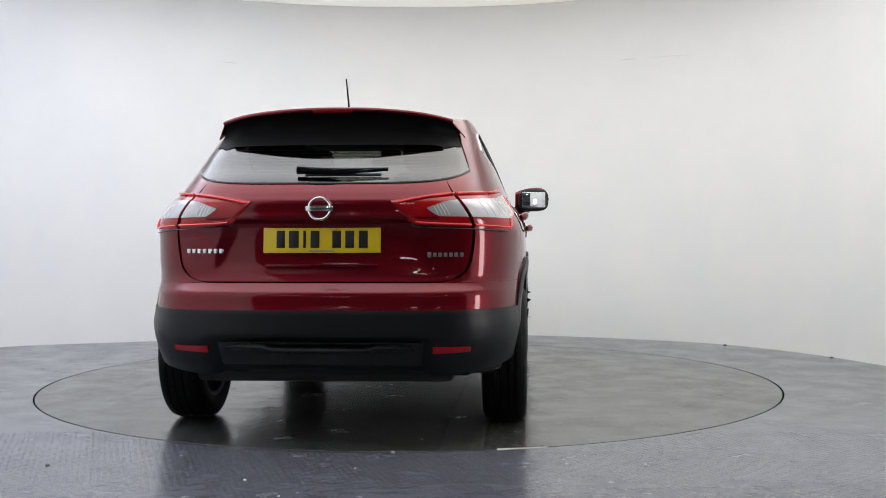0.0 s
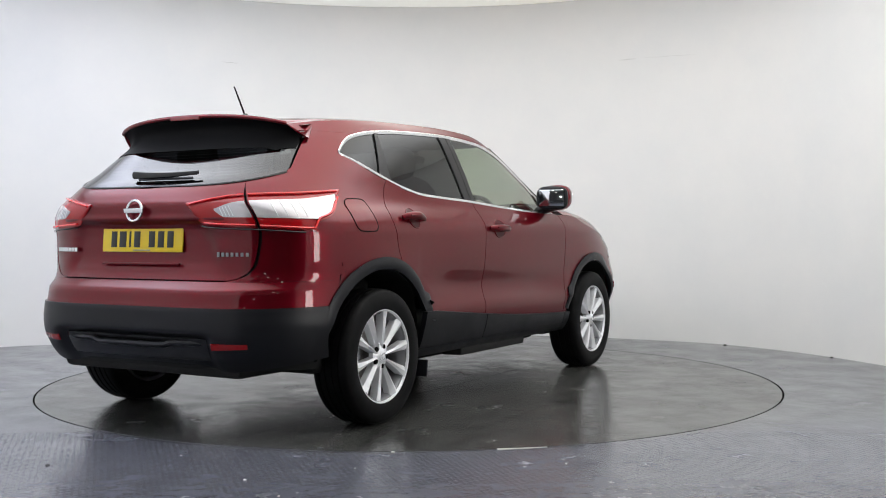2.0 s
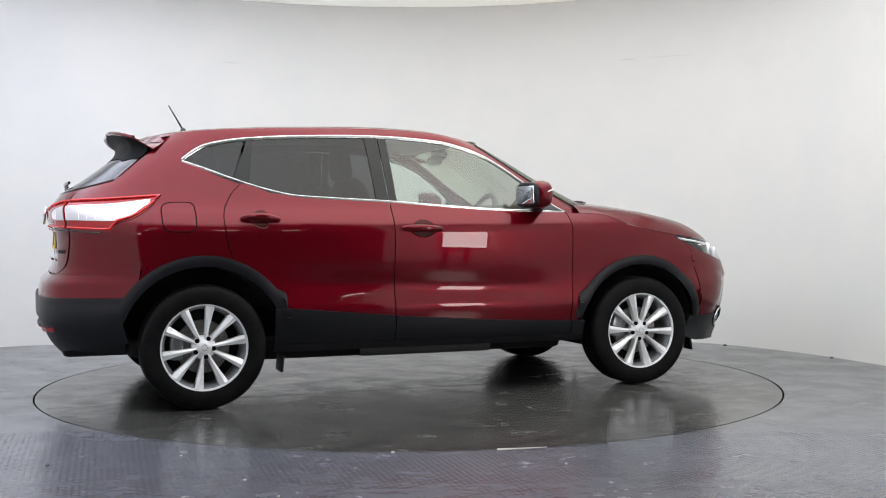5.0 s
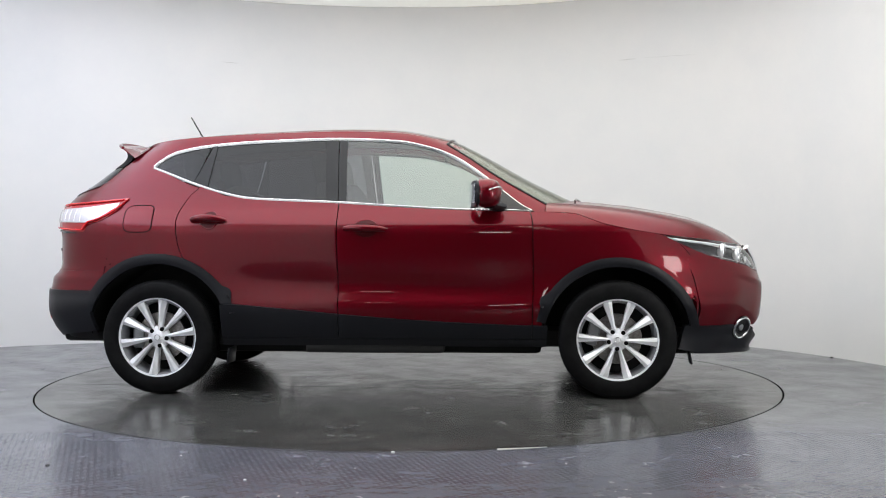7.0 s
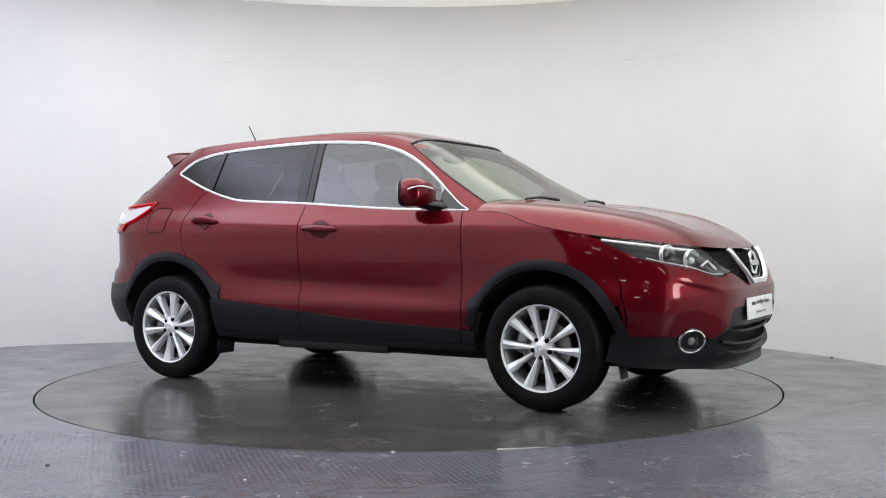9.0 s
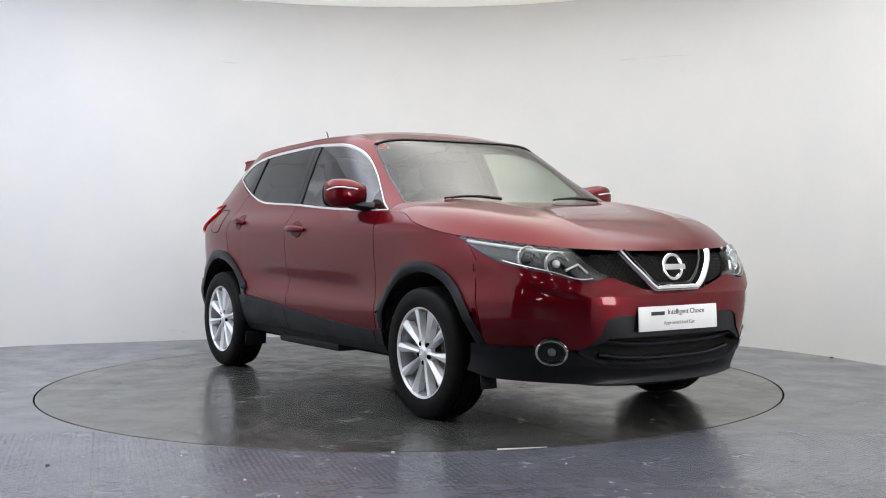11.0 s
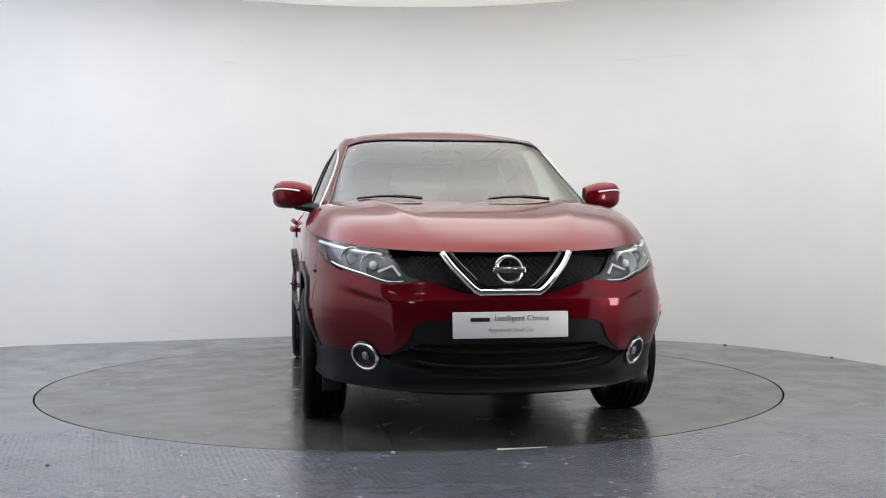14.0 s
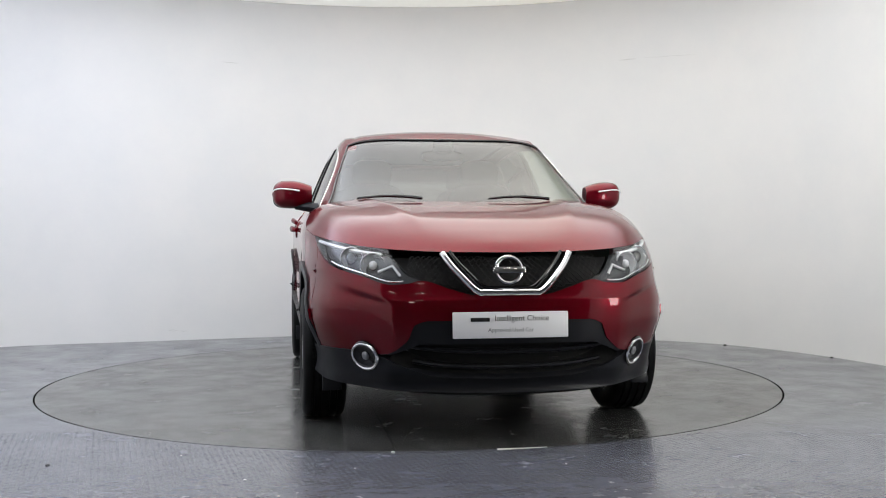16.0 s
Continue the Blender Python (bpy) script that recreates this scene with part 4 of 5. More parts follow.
def build_rear():
    # plate
    tilt = Matrix.Translation((-2.048, 0, 0.902)) @ pose(0, 0, 0, 0, 4)
    plate = part("number_plate", box(0.008, 0.52, 0.111, tilt, 0.003), YELLOW, car, "yellow rear number plate with black bars")
    for yc, w in ((0.182, 0.044), (0.124, 0.052), (0.076, 0.014), (0.030, 0.046), (-0.066, 0.046), (-0.124, 0.046), (-0.184, 0.046)):
        part("plate_bar", box(0.004, w * 0.86, 0.076, tilt @ pose(-0.0035, yc, 0.004), 0.0008), INK, plate)
    part("plate_bar", box(0.003, 0.11, 0.006, tilt @ pose(-0.0035, 0, -0.047)), GREYINK, plate)
    # grab strip under the plate
    part("tailgate_strip", box(0.014, 0.50, 0.010, pose(-2.062, 0, 0.792), 0.004), PAINT, car)
    # badge: hoop and bar
    part("badge_ring", ring_bm(0.048, 0.0065, (-2.098, 0, 1.040), (-1, 0, 0.12), 1.0), BADGE, car, "round chrome badge ring")
    part("badge_bar", box(0.012, 0.122, 0.024, pose(-2.102, 0, 1.040, 0, -6), 0.004), BADGE, car, "chrome badge bar")
    # model and dealer lettering as bars
    for k in range(7):
        p = low(qry(0.605 - 0.026 * k), 0.855, 0.004)
        part("lettering", box(0.004, 0.019, 0.020, pose(*p), 0.001), BADGE, car)
    for k in range(7):
        p = low(qry(0.475 + 0.023 * k), 0.838, 0.003)
        part("lettering", box(0.003, 0.016, 0.018 if k else 0.022, pose(p[0], -p[1], p[2]), 0.001), LAMPGREY, car)
    # tail lamps
    top = curve([qry(0.345), qry(0.66), qrz(-1.80, 1.12), qrz(-1.532, 1.135)], [1.072, 1.112, 1.122, 1.142])
    bot = curve([qry(0.345), qry(0.41), qry(0.66), qrz(-1.785, 0.96), qrz(-1.768, 0.98), qrz(-1.69, 1.01), qrz(-1.60, 1.06), qrz(-1.532, 1.13)], [1.055, 0.972, 0.958, 0.944, 0.980, 1.006, 1.062, 1.130])
    i_top = curve([qry(0.495), qry(0.60), qry(0.66), qrz(-1.80, 1.09), qrz(-1.58, 1.12)], [1.042, 1.066, 1.072, 1.082, 1.110])
    i_bot = curve([qry(0.495), qry(0.535), qry(0.66), qrz(-1.77, 0.99), qrz(-1.69, 1.02), qrz(-1.58, 1.09)], [1.036, 1.006, 1.002, 0.994, 1.020, 1.092])
    for sd in (-1, 1):
        for qa, qb in ((qry(0.345), qry(0.655)), (qry(0.672), qrz(-1.534, 1.13))):
            lamp = part("tail_lamp", sheet(lambda u, v: low(lerp(qa, qb, u), lerp(bot(lerp(qa, qb, u)), top(lerp(qa, qb, u)), v), 0.004 + 0.006 * math.sin(math.pi * v)), 40, 12, 0.010, sd), REDLENS, car, "red and clear rear lamp")
            a, b = max(qa, qry(0.497)), min(qb, qrz(-1.582, 1.11))
            clear = part("clear_lens", sheet(lambda u, v: low(lerp(a, b, u), lerp(i_bot(lerp(a, b, u)), i_top(lerp(a, b, u)), v), 0.0125), 40, 8, 0.005, sd), CLEARLENS, lamp, "clear silver centre of the lamp")
            # bright light guide along the rim
            ends = (qry(0.365), qb) if qa < qry(0.60) else (qa, qrz(-1.56, 1.12))
            for edge, lift in ((top, -0.011), (bot, 0.011)):
                e0 = ends[0] if edge is top else max(ends[0], qry(0.42))
                part("light_guide", tube([low(q, edge(q) + lift, 0.0115) * np.array([1, sd, 1]) for q in np.linspace(e0, ends[1], 24)], 0.0055, 6), GUIDE, lamp, "bright red light guide")
            for k in range(4):
                uu = 0.2 + 0.1 * k
                q = lerp(a, b, uu)
                part("lamp_rib", tube([low(q, lerp(i_bot(q), i_top(q), v), 0.0125) * np.array([1, sd, 1]) for v in (0.1, 0.5, 0.9)], 0.0022, 6), REFLECTOR, lamp)
        # black rod laid in as the shadow under the tail lamp
        part("lamp_shadow_line", tube([low(q, bot(q) - 0.008, 0.008) * np.array([1, sd, 1]) for q in np.linspace(qry(0.40), qrz(-1.84, 0.95), 24)], 0.0032, 6), GLOSSBLACK, car)
    # spoiler: top skin carries on the roof, black underside
    def sp_line(a):
        return np.array((-1.755 + 0.105 * abs(a) ** 3, 0.595 * a - 0.05 * a * abs(a) ** 3, 1.508 - 0.05 * abs(a) ** 2.2))
    def sp_root(a):
        z = rail(-1.58)
        e = upx(-1.58, z)
        return np.array((-1.565, e[1] * a, z + 0.030 * (1 - abs(a) ** 2.4) + 0.002))
    spoiler = part("spoiler", sheet(lambda u, v: lerp(sp_root(2 * u - 1), sp_line(2 * u - 1), v), 50, 8, 0.0), PAINT, car, "roof spoiler over the rear screen")
    def sp_under(u, v):
        a = 2 * u - 1
        e, t = sp_line(a), (GATE_T - radians(1)) * abs(a)
        g = up(t, 1.340 - 0.012 * math.exp(-((abs(a) - 0.72) / 0.09) ** 2) - 0.004 * abs(a), True, 0.004) * np.array([1, 1 if a > 0 else -1, 1])
        p = lerp(e, g, v)
        return p + np.array((0.060 * math.sin(math.pi * v), 0, 0))
    part("spoiler_underside", sheet(sp_under, 50, 12, 0.0), MATTBLACK, spoiler, "gloss black underside")
    part("spoiler_lip", tube([sp_line(a) for a in np.linspace(-1, 1, 40)], 0.010, 8), PAINT, spoiler)
    for sd in (-1, 1):
        def fin(u, v):
            top = lerp(sp_root(1.0), sp_line(1.0), u)
            foot = lerp(up(GATE_T + radians(2), 1.46, True, 0.001), np.array((-1.552, 0.602, 1.392)), u)
            return lerp(top, foot, v)
        part("spoiler_fin", sheet(fin, 8, 8, 0.006, sd), PAINT, spoiler)
    part("brake_light", tube([sp_line(a) + np.array((-0.006, 0, -0.008)) for a in np.linspace(-0.16, 0.16, 14)], 0.0090, 8, flat=0.6), DEEPRED, spoiler, "red high brake light")
    # rear wiper
    def g(y, z, off):
        t = 0.0
        u = min(abs(y) / w_up(z), 1)
        t = math.asin(u ** (NUR / 2))
        return up(t, z, True, off) * np.array([1, 1 if y > 0 else -1, 1])
    part("rear_wiper", tube([g(y, 1.192 + 0.006 * math.sin((y - 0.12) * 8), 0.028) for y in np.linspace(0.13, -0.30, 14)], lambda t: 0.020 - 0.011 * t, 8, flat=0.7), GLOSSBLACK, car, "black rear wiper arm")
    part("rear_wiper", tube([g(y, 1.183, 0.010) for y in np.linspace(0.09, -0.27, 10)], 0.007, 6), CLAD, car, "black rear wiper blade")
    # aerial
    part("aerial", lathe([(0.0001, 0.03), (0.012, 0.028), (0.020, 0.012), (0.030, 0.0), (0.0001, -0.01)], 16, "z", (-1.315, 0, 1.538)), GLOSSBLACK, car, "short black roof aerial")
    part("aerial", tube([(-1.318, 0, 1.56), (-1.40, 0, 1.70)], lambda t: 0.0055 - 0.002 * t, 8), GLOSSBLACK, car, "short black roof aerial")
    part("exhaust", tube([(-1.7, 0.46, 0.32), (-2.0, 0.46, 0.315)], 0.024, 12), LINEM, car, "exhaust pipe")


build_rear()


def build_front():
    # grille back and mesh
    def slant(v):
        return lerp(qfy(0.345), qfy(0.525), v ** 0.85)

    def band(off, q0, shift=0.0, pad=0.0):
        def fn(u, v):
            q = lerp(q0, slant(v) + shift, u)
            return low(q, lerp(lamp_low(q) + pad, bonnet_line(q) - pad, v), off)
        return fn
    for sd in (-1, 1):
        part("grille", sheet(band(-0.055, QF, 0.01), 20, 6, 0, sd), DARK, car, "black honeycomb grille")
        # honeycomb wires: staggered wavy rows
        bm = bmesh.new()
        for k in range(1, 14):
            pts = []
            for i in range(64):
                q = lerp(QF - 0.003, Q_GR, i / 63)
                zl, zu = lamp_low(q), bonnet_line(q)
                z = 0.655 + 0.0165 * k + (0.0045 if (i % 4) in (1, 2) else -0.006) * (1 if k % 2 else -1)
                if zl + 0.006 < z < zu - 0.006 and q > slant((z - zl) / (zu - zl)) + 0.008:
                    pts.append(low(q, z, -0.022) * np.array([1, sd, 1]))
            if len(pts) > 2:
                tube(pts, 0.0026, 4, bm=bm)
        part("grille_mesh", bm, DARK, car, "black honeycomb grille mesh")
        # headlamp
        lamp = part("headlamp", sheet(band(-0.045, Q_HL + 0.02, -0.004, 0.002), 40, 10, 0.0, sd), LAMPDARK, car, "clear headlamp with silver reflectors")
        part("lamp_cover", sheet(band(0.002, Q_HL + 0.004, -0.006, 0.003), 40, 10, 0.004, sd), LENS, lamp, "clear plastic cover")
        def inner_end(u, v):
            q = lerp(lerp(qfy(0.50), qfy(0.60), v), slant(v) - 0.006, u)
            return low(q, lerp(lamp_low(q) + 0.006, bonnet_line(q) - 0.022, v), -0.026)
        part("lamp_inner_end", sheet(inner_end, 12, 8, 0.0, sd), LAMPDARK, lamp, "grey inner end of the lamp")
        S = np.array([1, sd, 1])
        for y, z, r0, mt in ((0.695, 0.836, 0.048, "proj"), (0.592, 0.806, 0.052, "refl")):
            c = low(qfy(y), z, -0.034) * S
            ax = Vector((0.96, 0.28 * sd, 0))
            rot = ax.to_track_quat("X", "Z").to_matrix().to_4x4()
            bm = lathe([(0.0001, -0.035), (r0 * 0.5, -0.028), (r0 * 0.9, -0.004), (r0, 0.006), (r0 + 0.005, 0.006), (r0 + 0.004, -0.01)], 32, "x")
            bmesh.ops.transform(bm, matrix=Matrix.Translation(Vector(c)) @ rot, verts=bm.verts)
            part("reflector_bowl", bm, REFLECTOR, lamp, "silver reflector bowl")
            bm = blob(0.034, 0.058 if mt == "proj" else 0.04, 0.058 if mt == "proj" else 0.04, Matrix.Translation(Vector(c)) @ rot, 1.0, 20)
            part("projector", bm, GLOSSBLACK if mt == "proj" else REFLECTOR, lamp)
            part("lamp_hoop", ring_bm(r0 + 0.004, 0.0030, c + np.array((0.010, 0.003 * sd, 0)), ax), SATIN, lamp, "bright ring round the bowl")
        inner = [low(lerp(Q_HL + 0.05, Q_GR - 0.02, t), bonnet_line(lerp(Q_HL + 0.05, Q_GR - 0.02, t)) - 0.018, -0.014) * S for t in np.linspace(0, 0.80, 20)]
        part("light_strip", tube(inner, 0.0075, 6, flat=1.3), WHITEPLATE, lamp, "white daytime light strip")
        pts = [low(qfy(0.455), 0.752, -0.018) * S, low(qfy(0.495), 0.795, -0.020) * S, low(qfy(0.56), 0.768, -0.02) * S]
        part("lamp_fin", tube(pts, 0.007, 6), REFLECTOR, lamp)
        edge = [low(lerp(Q_HL + 0.05, Q_GR - 0.012, t), lamp_low(lerp(Q_HL + 0.05, Q_GR - 0.012, t)) + 0.014, -0.012) * S for t in np.linspace(0.25, 1, 20)]
        part("lamp_bezel", tube(edge, 0.004, 6), SATIN, lamp, "bright lower edge of the lamp")
        # fog lamp
        c = low(qfy(0.648), 0.386, 0.014) * S
        ax = Vector((low(qfy(0.648), 0.386, 1.0) - low(qfy(0.648), 0.386)) * S).normalized()
        part("fog_lamp_ring", ring_bm(0.070, 0.0075, c, ax, 0.86), CHROME, car, "chrome ring round the fog lamp")
        rot = ax.to_track_quat("X", "Z").to_matrix().to_4x4()
        bm = lathe([(0.0001, -0.006), (0.040, -0.005), (0.056, 0.0), (0.066, 0.006), (0.072, 0.0), (0.072, -0.03)], 32, "x")
        bmesh.ops.transform(bm, matrix=Matrix.Translation(Vector(c)) @ rot, verts=bm.verts)
        fog = part("fog_lamp", bm, GLOSSBLACK, car, "round fog lamp in a black cup")
        bm = blob(0.016, 0.040, 0.040, Matrix.Translation(Vector(c) - ax * 0.004) @ rot, 1.0, 18)
        part("fog_lens", bm, LAMPGREY, fog)
    # chrome V
    def vee(t):
        # from the upper end of one arm down and up the other
        a = 2 * t - 1
        k = abs(a)
        y = 0.125 * min(k / 0.38, 1) + 0.155 * max(0, (k - 0.38) / 0.62)
        z = 0.668 if k < 0.30 else 0.666 + 0.168 * ((k - 0.30) / 0.70) ** 1.05
        p = low(qfy(y), z, 0.012)
        return p * np.array([1, 1 if a > 0 else -1, 1])
    part("grille_vee", tube([vee(t) for t in np.linspace(0, 1, 61)], lambda t: 0.021 - 0.002 * abs(2 * t - 1), 10, flat=0.85, up=(1, 0, 0.2)), CHROME, car, "chrome V-shaped grille frame")
    inner_v = [vee(t) + np.array((-0.02, -0.030 * (1 if t > 0.5 else -1) * min(1, abs(2 * t - 1) / 0.3), 0.018)) for t in np.linspace(0.02, 0.98, 50)]
    part("vee_insert", tube(inner_v, 0.010, 8, flat=0.8), GLOSSBLACK, car, "gloss black inner frame")
    part("badge_ring", ring_bm(0.058, 0.0095, (2.190, 0, 0.768), (1, 0, 0.15)), BADGE, car, "round chrome badge ring")
    part("badge_bar", box(0.016, 0.150, 0.030, pose(2.196, 0, 0.768, 0, -8), 0.005), BADGE, car, "chrome badge bar")
    # dealer plate
    m = Matrix.Translation((2.230, 0, 0.528)) @ pose(0, 0, 0, 0, -3)
    plate = part("show_plate", box(0.009, 0.52, 0.116, m, 0.004), WHITEPLATE, car, "white dealer display plate with dark print")
    part("plate_bar", box(0.004, 0.085, 0.017, m @ pose(0.0045, -0.138, 0.024), 0.0008), INK, plate)
    for words, y, z, size, mt in (("Intelligent Choice", 0.049, 0.018, 0.0345, INK), ("Approved Used Car", 0.0, -0.030, 0.025, GREYINK)):
        cu = bpy.data.curves.new("print", "FONT")
        cu.body, cu.size, cu.align_x, cu.extrude = words, size, "CENTER", 0.0006
        ob = new("print", cu)
        me = bpy.data.meshes.new_from_object(ob)
        bpy.data.objects.remove(ob)
        bm = bmesh.new()
        bm.from_mesh(me)
        bmesh.ops.transform(bm, matrix=m @ Matrix.Translation((0.0052, y, z)) @ Euler((math.pi / 2, 0, math.pi / 2)).to_matrix().to_4x4(), verts=bm.verts)
        part("print", bm, mt, plate, smooth=False)
    # wipers
    for y0, y1, zz in ((-0.24, -0.58, 1.098), (0.46, 0.12, 1.096)):
        def on_screen(y, z, off):
            t = math.asin(min(abs(y) / w_up(z), 1) ** (NUF / 2))
            return up(t, z, False, off) * np.array([1, 1 if y > 0 else -1, 1])
        part("wiper", tube([on_screen(lerp(y0, y1, k / 12), zz + 0.012 * math.sin(math.pi * k / 12), 0.024) for k in range(13)], lambda t: 0.010 - 0.004 * t, 6, flat=0.7), GLOSSBLACK, car, "black windscreen wiper arm")


build_front()


def build_mirror(sd):
    S = np.array([1, sd, 1])
    mirror = new("door_mirror")
    mirror.parent = car
    tagged(mirror, "red and black door mirror")

    def shell(u, v):
        # v: from the inner end outwards, u: round the section
        a = 2 * math.pi * u
        y = lerp(0.812, 1.038, v)
        grow = math.sin(math.pi * min(1, 0.16 + 0.62 * v)) ** 0.6 if v < 0.55 else (1 - ((v - 0.55) / 0.45) ** 3.2) ** 0.5
        h = 0.080 * max(grow, 0.02)
        d = 0.085 * max(grow, 0.02)
        zc = 1.152 + 0.006 * v
        cx, cz = math.cos(a), math.sin(a)
        x = 0.600 + d * (math.copysign(abs(cx) ** 0.7, cx) if cx > 0 else -0.60 * abs(cx) ** 0.5)
        return np.array((x - 0.02 * v, y, zc + h * math.copysign(abs(cz) ** 0.75, cz)))
    bm = sheet(lambda u, v: shell(u, v), 36, 20, 0, sd)
    bmesh.ops.holes_fill(bm, edges=bm.edges, sides=64)
    bmesh.ops.recalc_face_normals(bm, faces=bm.faces)
    part("housing", bm, PAINT, mirror, "body-coloured mirror housing")
    glass = box(0.006, 0.160, 0.104, Matrix.Translation((0.5125, sd * 0.935, 1.152)) @ pose(0, 0, 0, 0, 0, -14 * sd), 0.0028)
    part("mirror_glass", glass, MIRROR, mirror, "silvered mirror glass")
    rim = blob(0.030, 0.205, 0.150, Matrix.Translation((0.528, sd * 0.935, 1.152)) @ pose(0, 0, 0, 0, 0, -14 * sd), 0.6, 24)
    part("mirror_rim", rim, CLAD, mirror, "black rim round the mirror")
    strip = [shell(lerp(0.03, 0.055, t), lerp(0.30, 0.985, t)) * S + np.array((0.004, 0.002 * sd, 0)) for t in np.linspace(0, 1, 14)]
    part("indicator", tube(strip, lambda t: 0.0048 - 0.001 * t, 6), WHITEPLATE, mirror, "clear side indicator strip")
    part("arm", tube([(0.67, sd * 0.77, 1.075), (0.64, sd * 0.83, 1.082), (0.61, sd * 0.90, 1.092)], lambda t: 0.032 - 0.008 * t, 10, flat=1.3), CLAD, mirror, "black mirror foot")


for _, sd in BOTH:
    build_mirror(sd)


def build_interior():
    part("floor_pan", box(3.5, 1.50, 0.10, pose(0.05, 0, 0.325), 0.03), DARK, car)
    # unseen dark box added to block views and light through the grille
    part("bay_blocker", box(0.95, 1.0, 0.46, pose(1.48, 0, 0.59), 0.05), DARK, car)
    # unseen dark boxes inside the arches, added to stop light leaking through
    for sd in (-1, 1):
        for ax in (AX, -AX):
            part("well_blocker", box(0.92, 0.10, 0.50, pose(ax, sd * 0.44, 0.54), 0.02), DARK, car)
    part("underbody", box(2.3, 1.25, 0.08, pose(-0.25, 0.0, 0.262), 0.03), DARK, car)
    part("undertray", box(0.85, 1.30, 0.07, pose(1.45, 0, 0.265), 0.03), DARK, car)
    part("undertray", box(0.95, 1.15, 0.08, pose(-1.55, 0, 0.315), 0.03), DARK, car)
    part("sill_beam", box(0.80, 0.14, 0.05, pose(-0.06, -0.76, 0.268), 0.015), DARK, car)
    part("sill_beam", box(0.80, 0.14, 0.05, pose(-0.06, 0.76, 0.268), 0.015), DARK, car)
    part("axle", tube([(-AX, -0.72, 0.30), (-AX, 0.72, 0.30)], 0.045, 10), DARK, car)
    part("silencer", blob(0.30, 0.52, 0.12, pose(-1.80, 0.05, 0.335), 0.6), DARK, car)
    for sd in (-1, 1):
        part("headliner", sheet(lambda u, v: np.array((lerp(-1.5, 0.30, u), 0.54 * v, rail(lerp(-1.5, 0.30, u)) - 0.012)), 20, 3, 0, sd), HEADLINER, car)
    dash = part("dashboard", blob(0.62, 1.42, 0.36, pose(0.81, 0, 0.925, 0, 6), 0.6, 28), DASH, car, "dark grey dashboard")
    wheel = part("steering_wheel", ring_bm(0.185, 0.016, (0.455, -0.37, 1.0), (-0.9, 0, 0.42)), DASH, car, "black steering wheel")
    part("spoke", box(0.03, 0.30, 0.05, pose(0.46, -0.37, 0.995, 0, -25), 0.012), DASH, wheel)
    part("inner_mirror", blob(0.03, 0.26, 0.065, pose(0.30, 0, 1.405), 0.6), GLOSSBLACK, car, "black interior mirror")
    part("sensor_pod", blob(0.10, 0.13, 0.07, pose(0.335, 0, 1.455, 0, 28), 0.7), GLOSSBLACK, car, "black sensor pod at the windscreen")
    for x, ys in ((-0.22, (-0.37, 0.37)), (-1.02, (-0.40, 0.40))):
        for y in ys:
            seat = new("seat")
            seat.parent = car
            tagged(seat, "dark grey cloth car seat")
            part("cushion", blob(0.52, 0.52, 0.20, pose(x + 0.22, y, 0.62, 0, -6), 0.55), CLOTH, seat)
            part("backrest", blob(0.17, 0.50, 0.68, pose(x - 0.10, y, 0.93, 0, -16), 0.55), CLOTH, seat)
            part("headrest", blob(0.10, 0.27, 0.19, pose(x - 0.225, y, 1.335, 0, -10), 0.6), CLOTH, seat)
            for dy in (-0.06, 0.06):
                part("headrest_post", tube([(x - 0.2, y + dy, 1.18), (x - 0.215, y + dy, 1.30)], 0.006, 6), CHROME, seat)
    part("parcel_shelf", box(0.62, 1.28, 0.03, pose(-1.55, 0, 1.08), 0.01), DASH, car)


build_interior()

# ---------- fixtures of the hall that show in the paint ----------


def build_softbox():
    lamp = tagged(new("studio_softbox"), "rectangular white studio softbox on a stand", "studio light")
    m = look((-0.75, -8.6, 1.9), (0, 0, 0.9))
    part("diffuser", box(0.42, 0.36, 0.02, m, 0.004), SOFT, lamp, "glowing white diffuser")
    part("case", box(0.46, 0.40, 0.10, m @ pose(0, 0, 0.065), 0.02), CLAD, lamp)
    part("stand", tube([(-0.76, -8.72, 0.0), (-0.76, -8.72, 1.95)], 0.02, 8), CLAD, lamp)
    lamp.location = (0, 0, 0)
    return lamp


def build_light_panel():
    lamp = tagged(new("light_panel"), "tall white studio light panel beside the booth wall", "studio light")
    m = look((2.28, -2.90, 0.92), (0, 0, 0.9))
    part("diffuser", box(0.38, 0.80, 0.02, m, 0.004), SOFT, lamp, "glowing white diffuser")
    part("case", box(0.42, 0.84, 0.08, m @ pose(0, 0, 0.052), 0.02), CLAD, lamp)
    for dx in (-0.12, 0.12):
        part("stand", tube([(2.24 + dx * 0.6, -2.95 + dx * 0.5, 0.0), (2.24 + dx * 0.6, -2.95 + dx * 0.5, 0.8)], 0.02, 8), CLAD, lamp)


SOFT = emitter("softbox_glow", (1.0, 0.99, 0.96), 12.0)
TUBE = emitter("hall_lamp_glow", (1.0, 0.95, 0.85), 20.0)
build_softbox()
build_light_panel()
for row in range(2):
    for k in range(5):
        ob = tagged(finish("hall_lamp", box(0.5, 0.10, 0.05, None, 0.01), TUBE), "small glowing ceiling lamp in the hall", "ceiling lamp", group="hall lamps")
        ob.location = (-5.5 + 2.7 * k, -7.6 - 2.6 * row, 4.6)


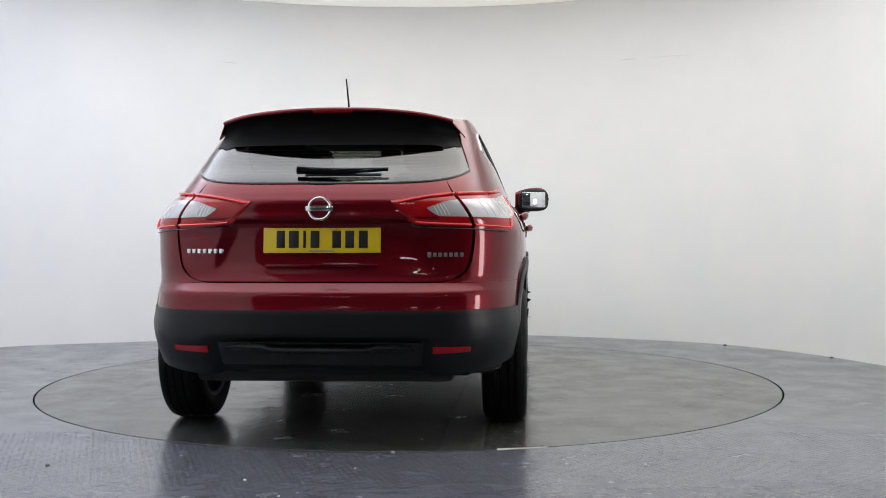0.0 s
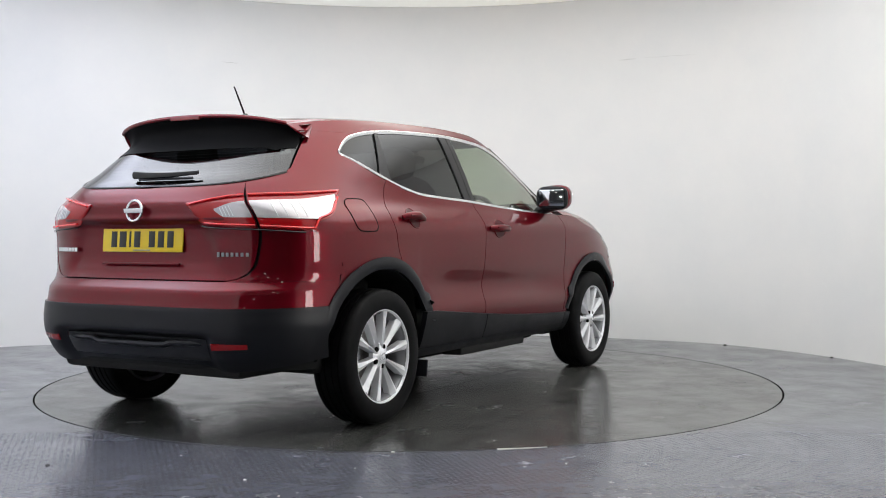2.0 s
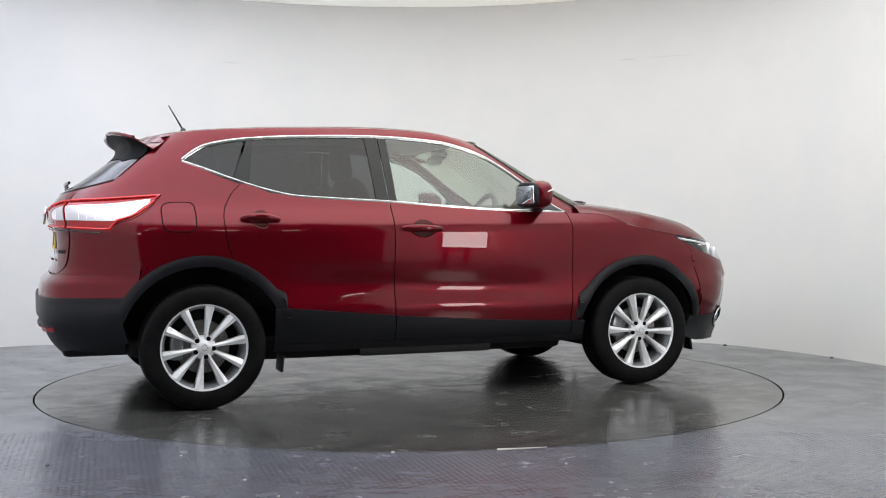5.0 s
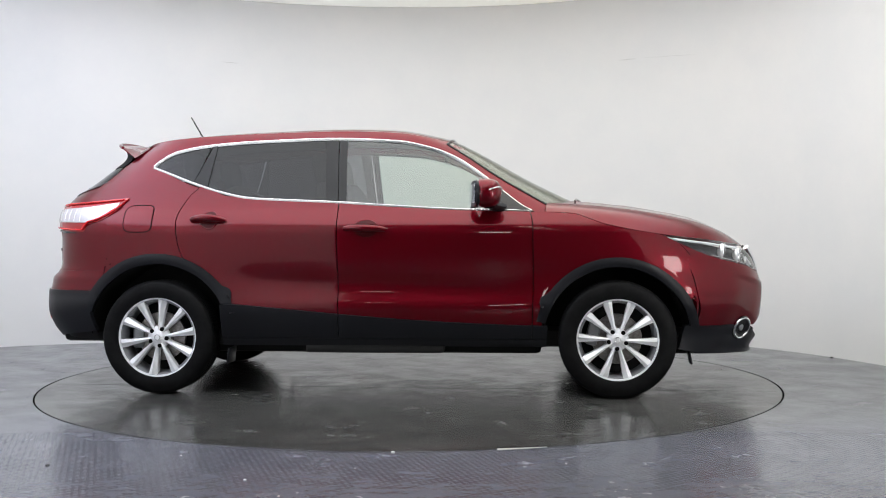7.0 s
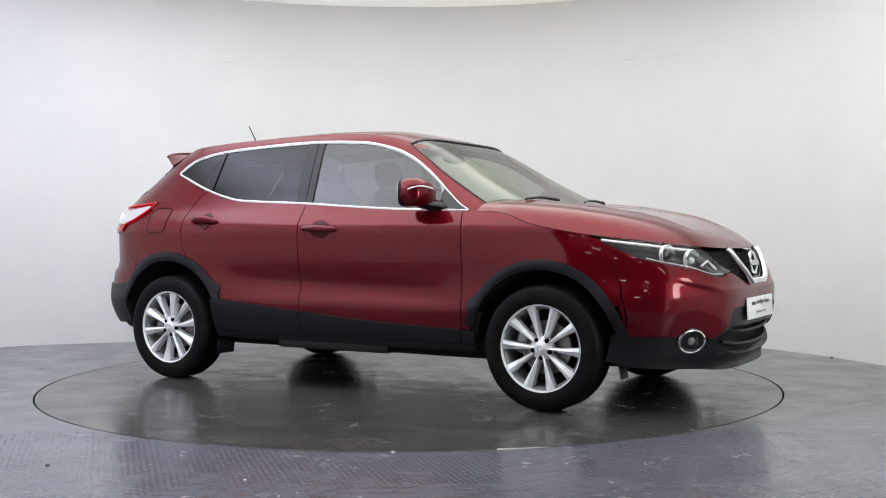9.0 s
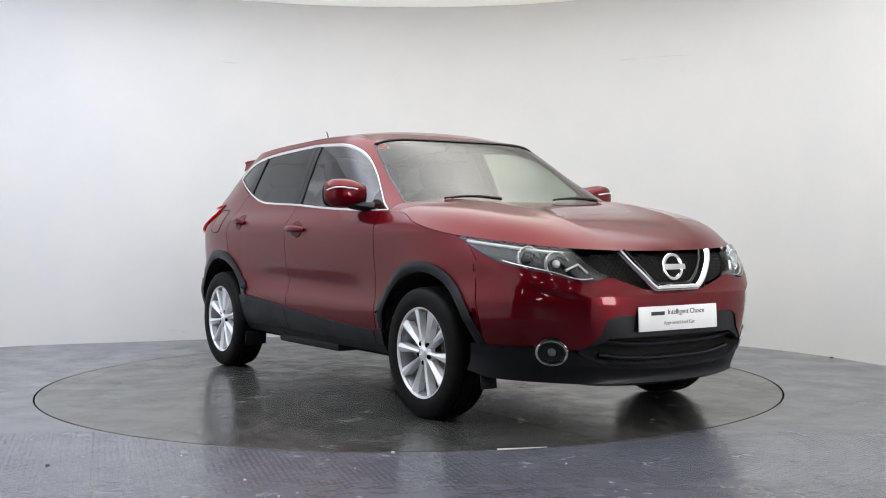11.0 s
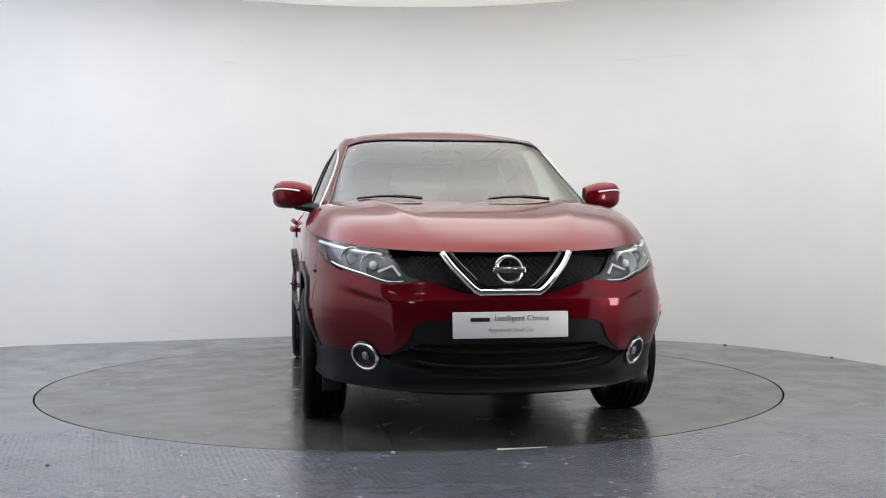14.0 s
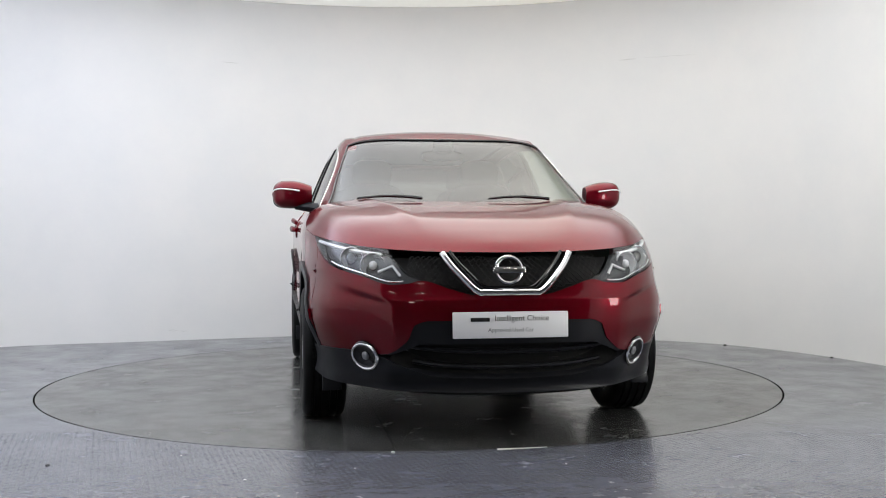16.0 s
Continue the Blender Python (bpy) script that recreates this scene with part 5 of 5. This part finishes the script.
def build_debris():
    """Small scraps that lie about on the floor."""
    pale = principled("pale_chip", (0.70, 0.68, 0.64), 0.6)
    dark = principled("dark_crumb", (0.02, 0.018, 0.016), 0.8)
    spots = ((-1.466, -2.473, 0.020, dark), (-1.811, -1.99, 0.010, dark), (-0.969, -2.307, 0.009, pale), (-0.083, -2.272, 0.016, pale), (-0.633, -2.761, 0.013, pale),
             (-0.474, -3.019, 0.012, pale), (-0.228, -2.574, 0.006, pale), (2.579, 1.955, 0.026, dark), (3.108, 1.045, 0.024, dark), (0.62, -2.52, 0.008, pale))
    for x, y, size, mt in spots:
        bm = bmesh.new()
        bmesh.ops.create_icosphere(bm, subdivisions=2, radius=size / 2)
        for v in bm.verts:
            v.co *= 1 + 0.5 * noise.noise(v.co * 160 + Vector((x, y, 0)))
            v.co.z *= 0.4
        ob = tagged(finish("chip" if mt is pale else "crumb", bm, mt), "small pale paint chip on the floor" if mt is pale else "small dark crumb of dirt on the floor", "debris", group="scraps on the floor")
        ob.location = (x, y, size * 0.12 + (0.002 if y < -2.25 else 0))
    ring = [((R_DISC + 0.012) * math.cos(a), (R_DISC + 0.012) * math.sin(a), 0.002) for a in np.linspace(radians(-80.7), radians(-75.0), 14)]
    tagged(finish("tape_strip", tube(ring, lambda t: 0.0045 - 0.003 * t, 6, flat=1.0), pale), "frayed pale strip of tape by the joint", "tape")


def build_wall_marks():
    """Faint scratches high on the wall and scuffs at its foot."""
    grey = principled("scratch_grey", (0.60, 0.60, 0.58), 0.7)
    for d0, z0, d1, z1, thin in ((121.5, 2.446, 118.9, 2.442, 0.0016), (54.5, 2.438, 51.9, 2.443, 0.0024), (50.5, 2.443, 42.5, 2.434, 0.0009)):
        pts = [(*wall_point(lerp(d0, d1, k / 8), -0.0005), lerp(z0, z1, k / 8) + 0.002 * math.sin(k * 1.7)) for k in range(9)]
        tagged(finish("scratch", tube(pts, lambda t: thin * (0.5 + math.sin(math.pi * t)), 6), grey), "faint grey scratch on the white wall", "scratch", group="marks on the wall")
    for d0, z0, size in ((129.3, 0.092, 0.010), (128.9, 0.083, 0.006), (127.6, 0.079, 0.009)):
        pts = [(*wall_point(d0 - 0.3 * k, -0.0005), z0 + 0.004 * math.sin(2.3 * k + d0)) for k in range(4)]
        tagged(finish("scuff", tube(pts, lambda t: size * 0.3 * (1 - 0.7 * t), 6), grey), "small dark scuff low on the wall", "scuff", group="marks on the wall")


def motions():
    """The table turns with the car on it: steady, then slows to rest."""
    turn = curve([0, 11.6, 12.0, 12.5, 13.0, 13.5, 14.0, 16.0], [83.75, -66.1, -71.08, -76.2, -80.07, -82.1, -82.7, -82.7])
    steady = lambda t: 83.75 - 12.905 * t
    rows_car, rows_disc = [], []
    for k in range(65):
        t = k * 0.25
        deg = steady(t) if t <= 11.75 else turn(t)
        m = pose(0, 0, 0, 0, 0, deg)
        rows_disc.append((t, m))
        rows_car.append((t, m @ pose(-0.083, 0.163, 0)))
    walk(turntable, rows_disc)
    walk(car, rows_car)


build_debris()
build_wall_marks()
motions()
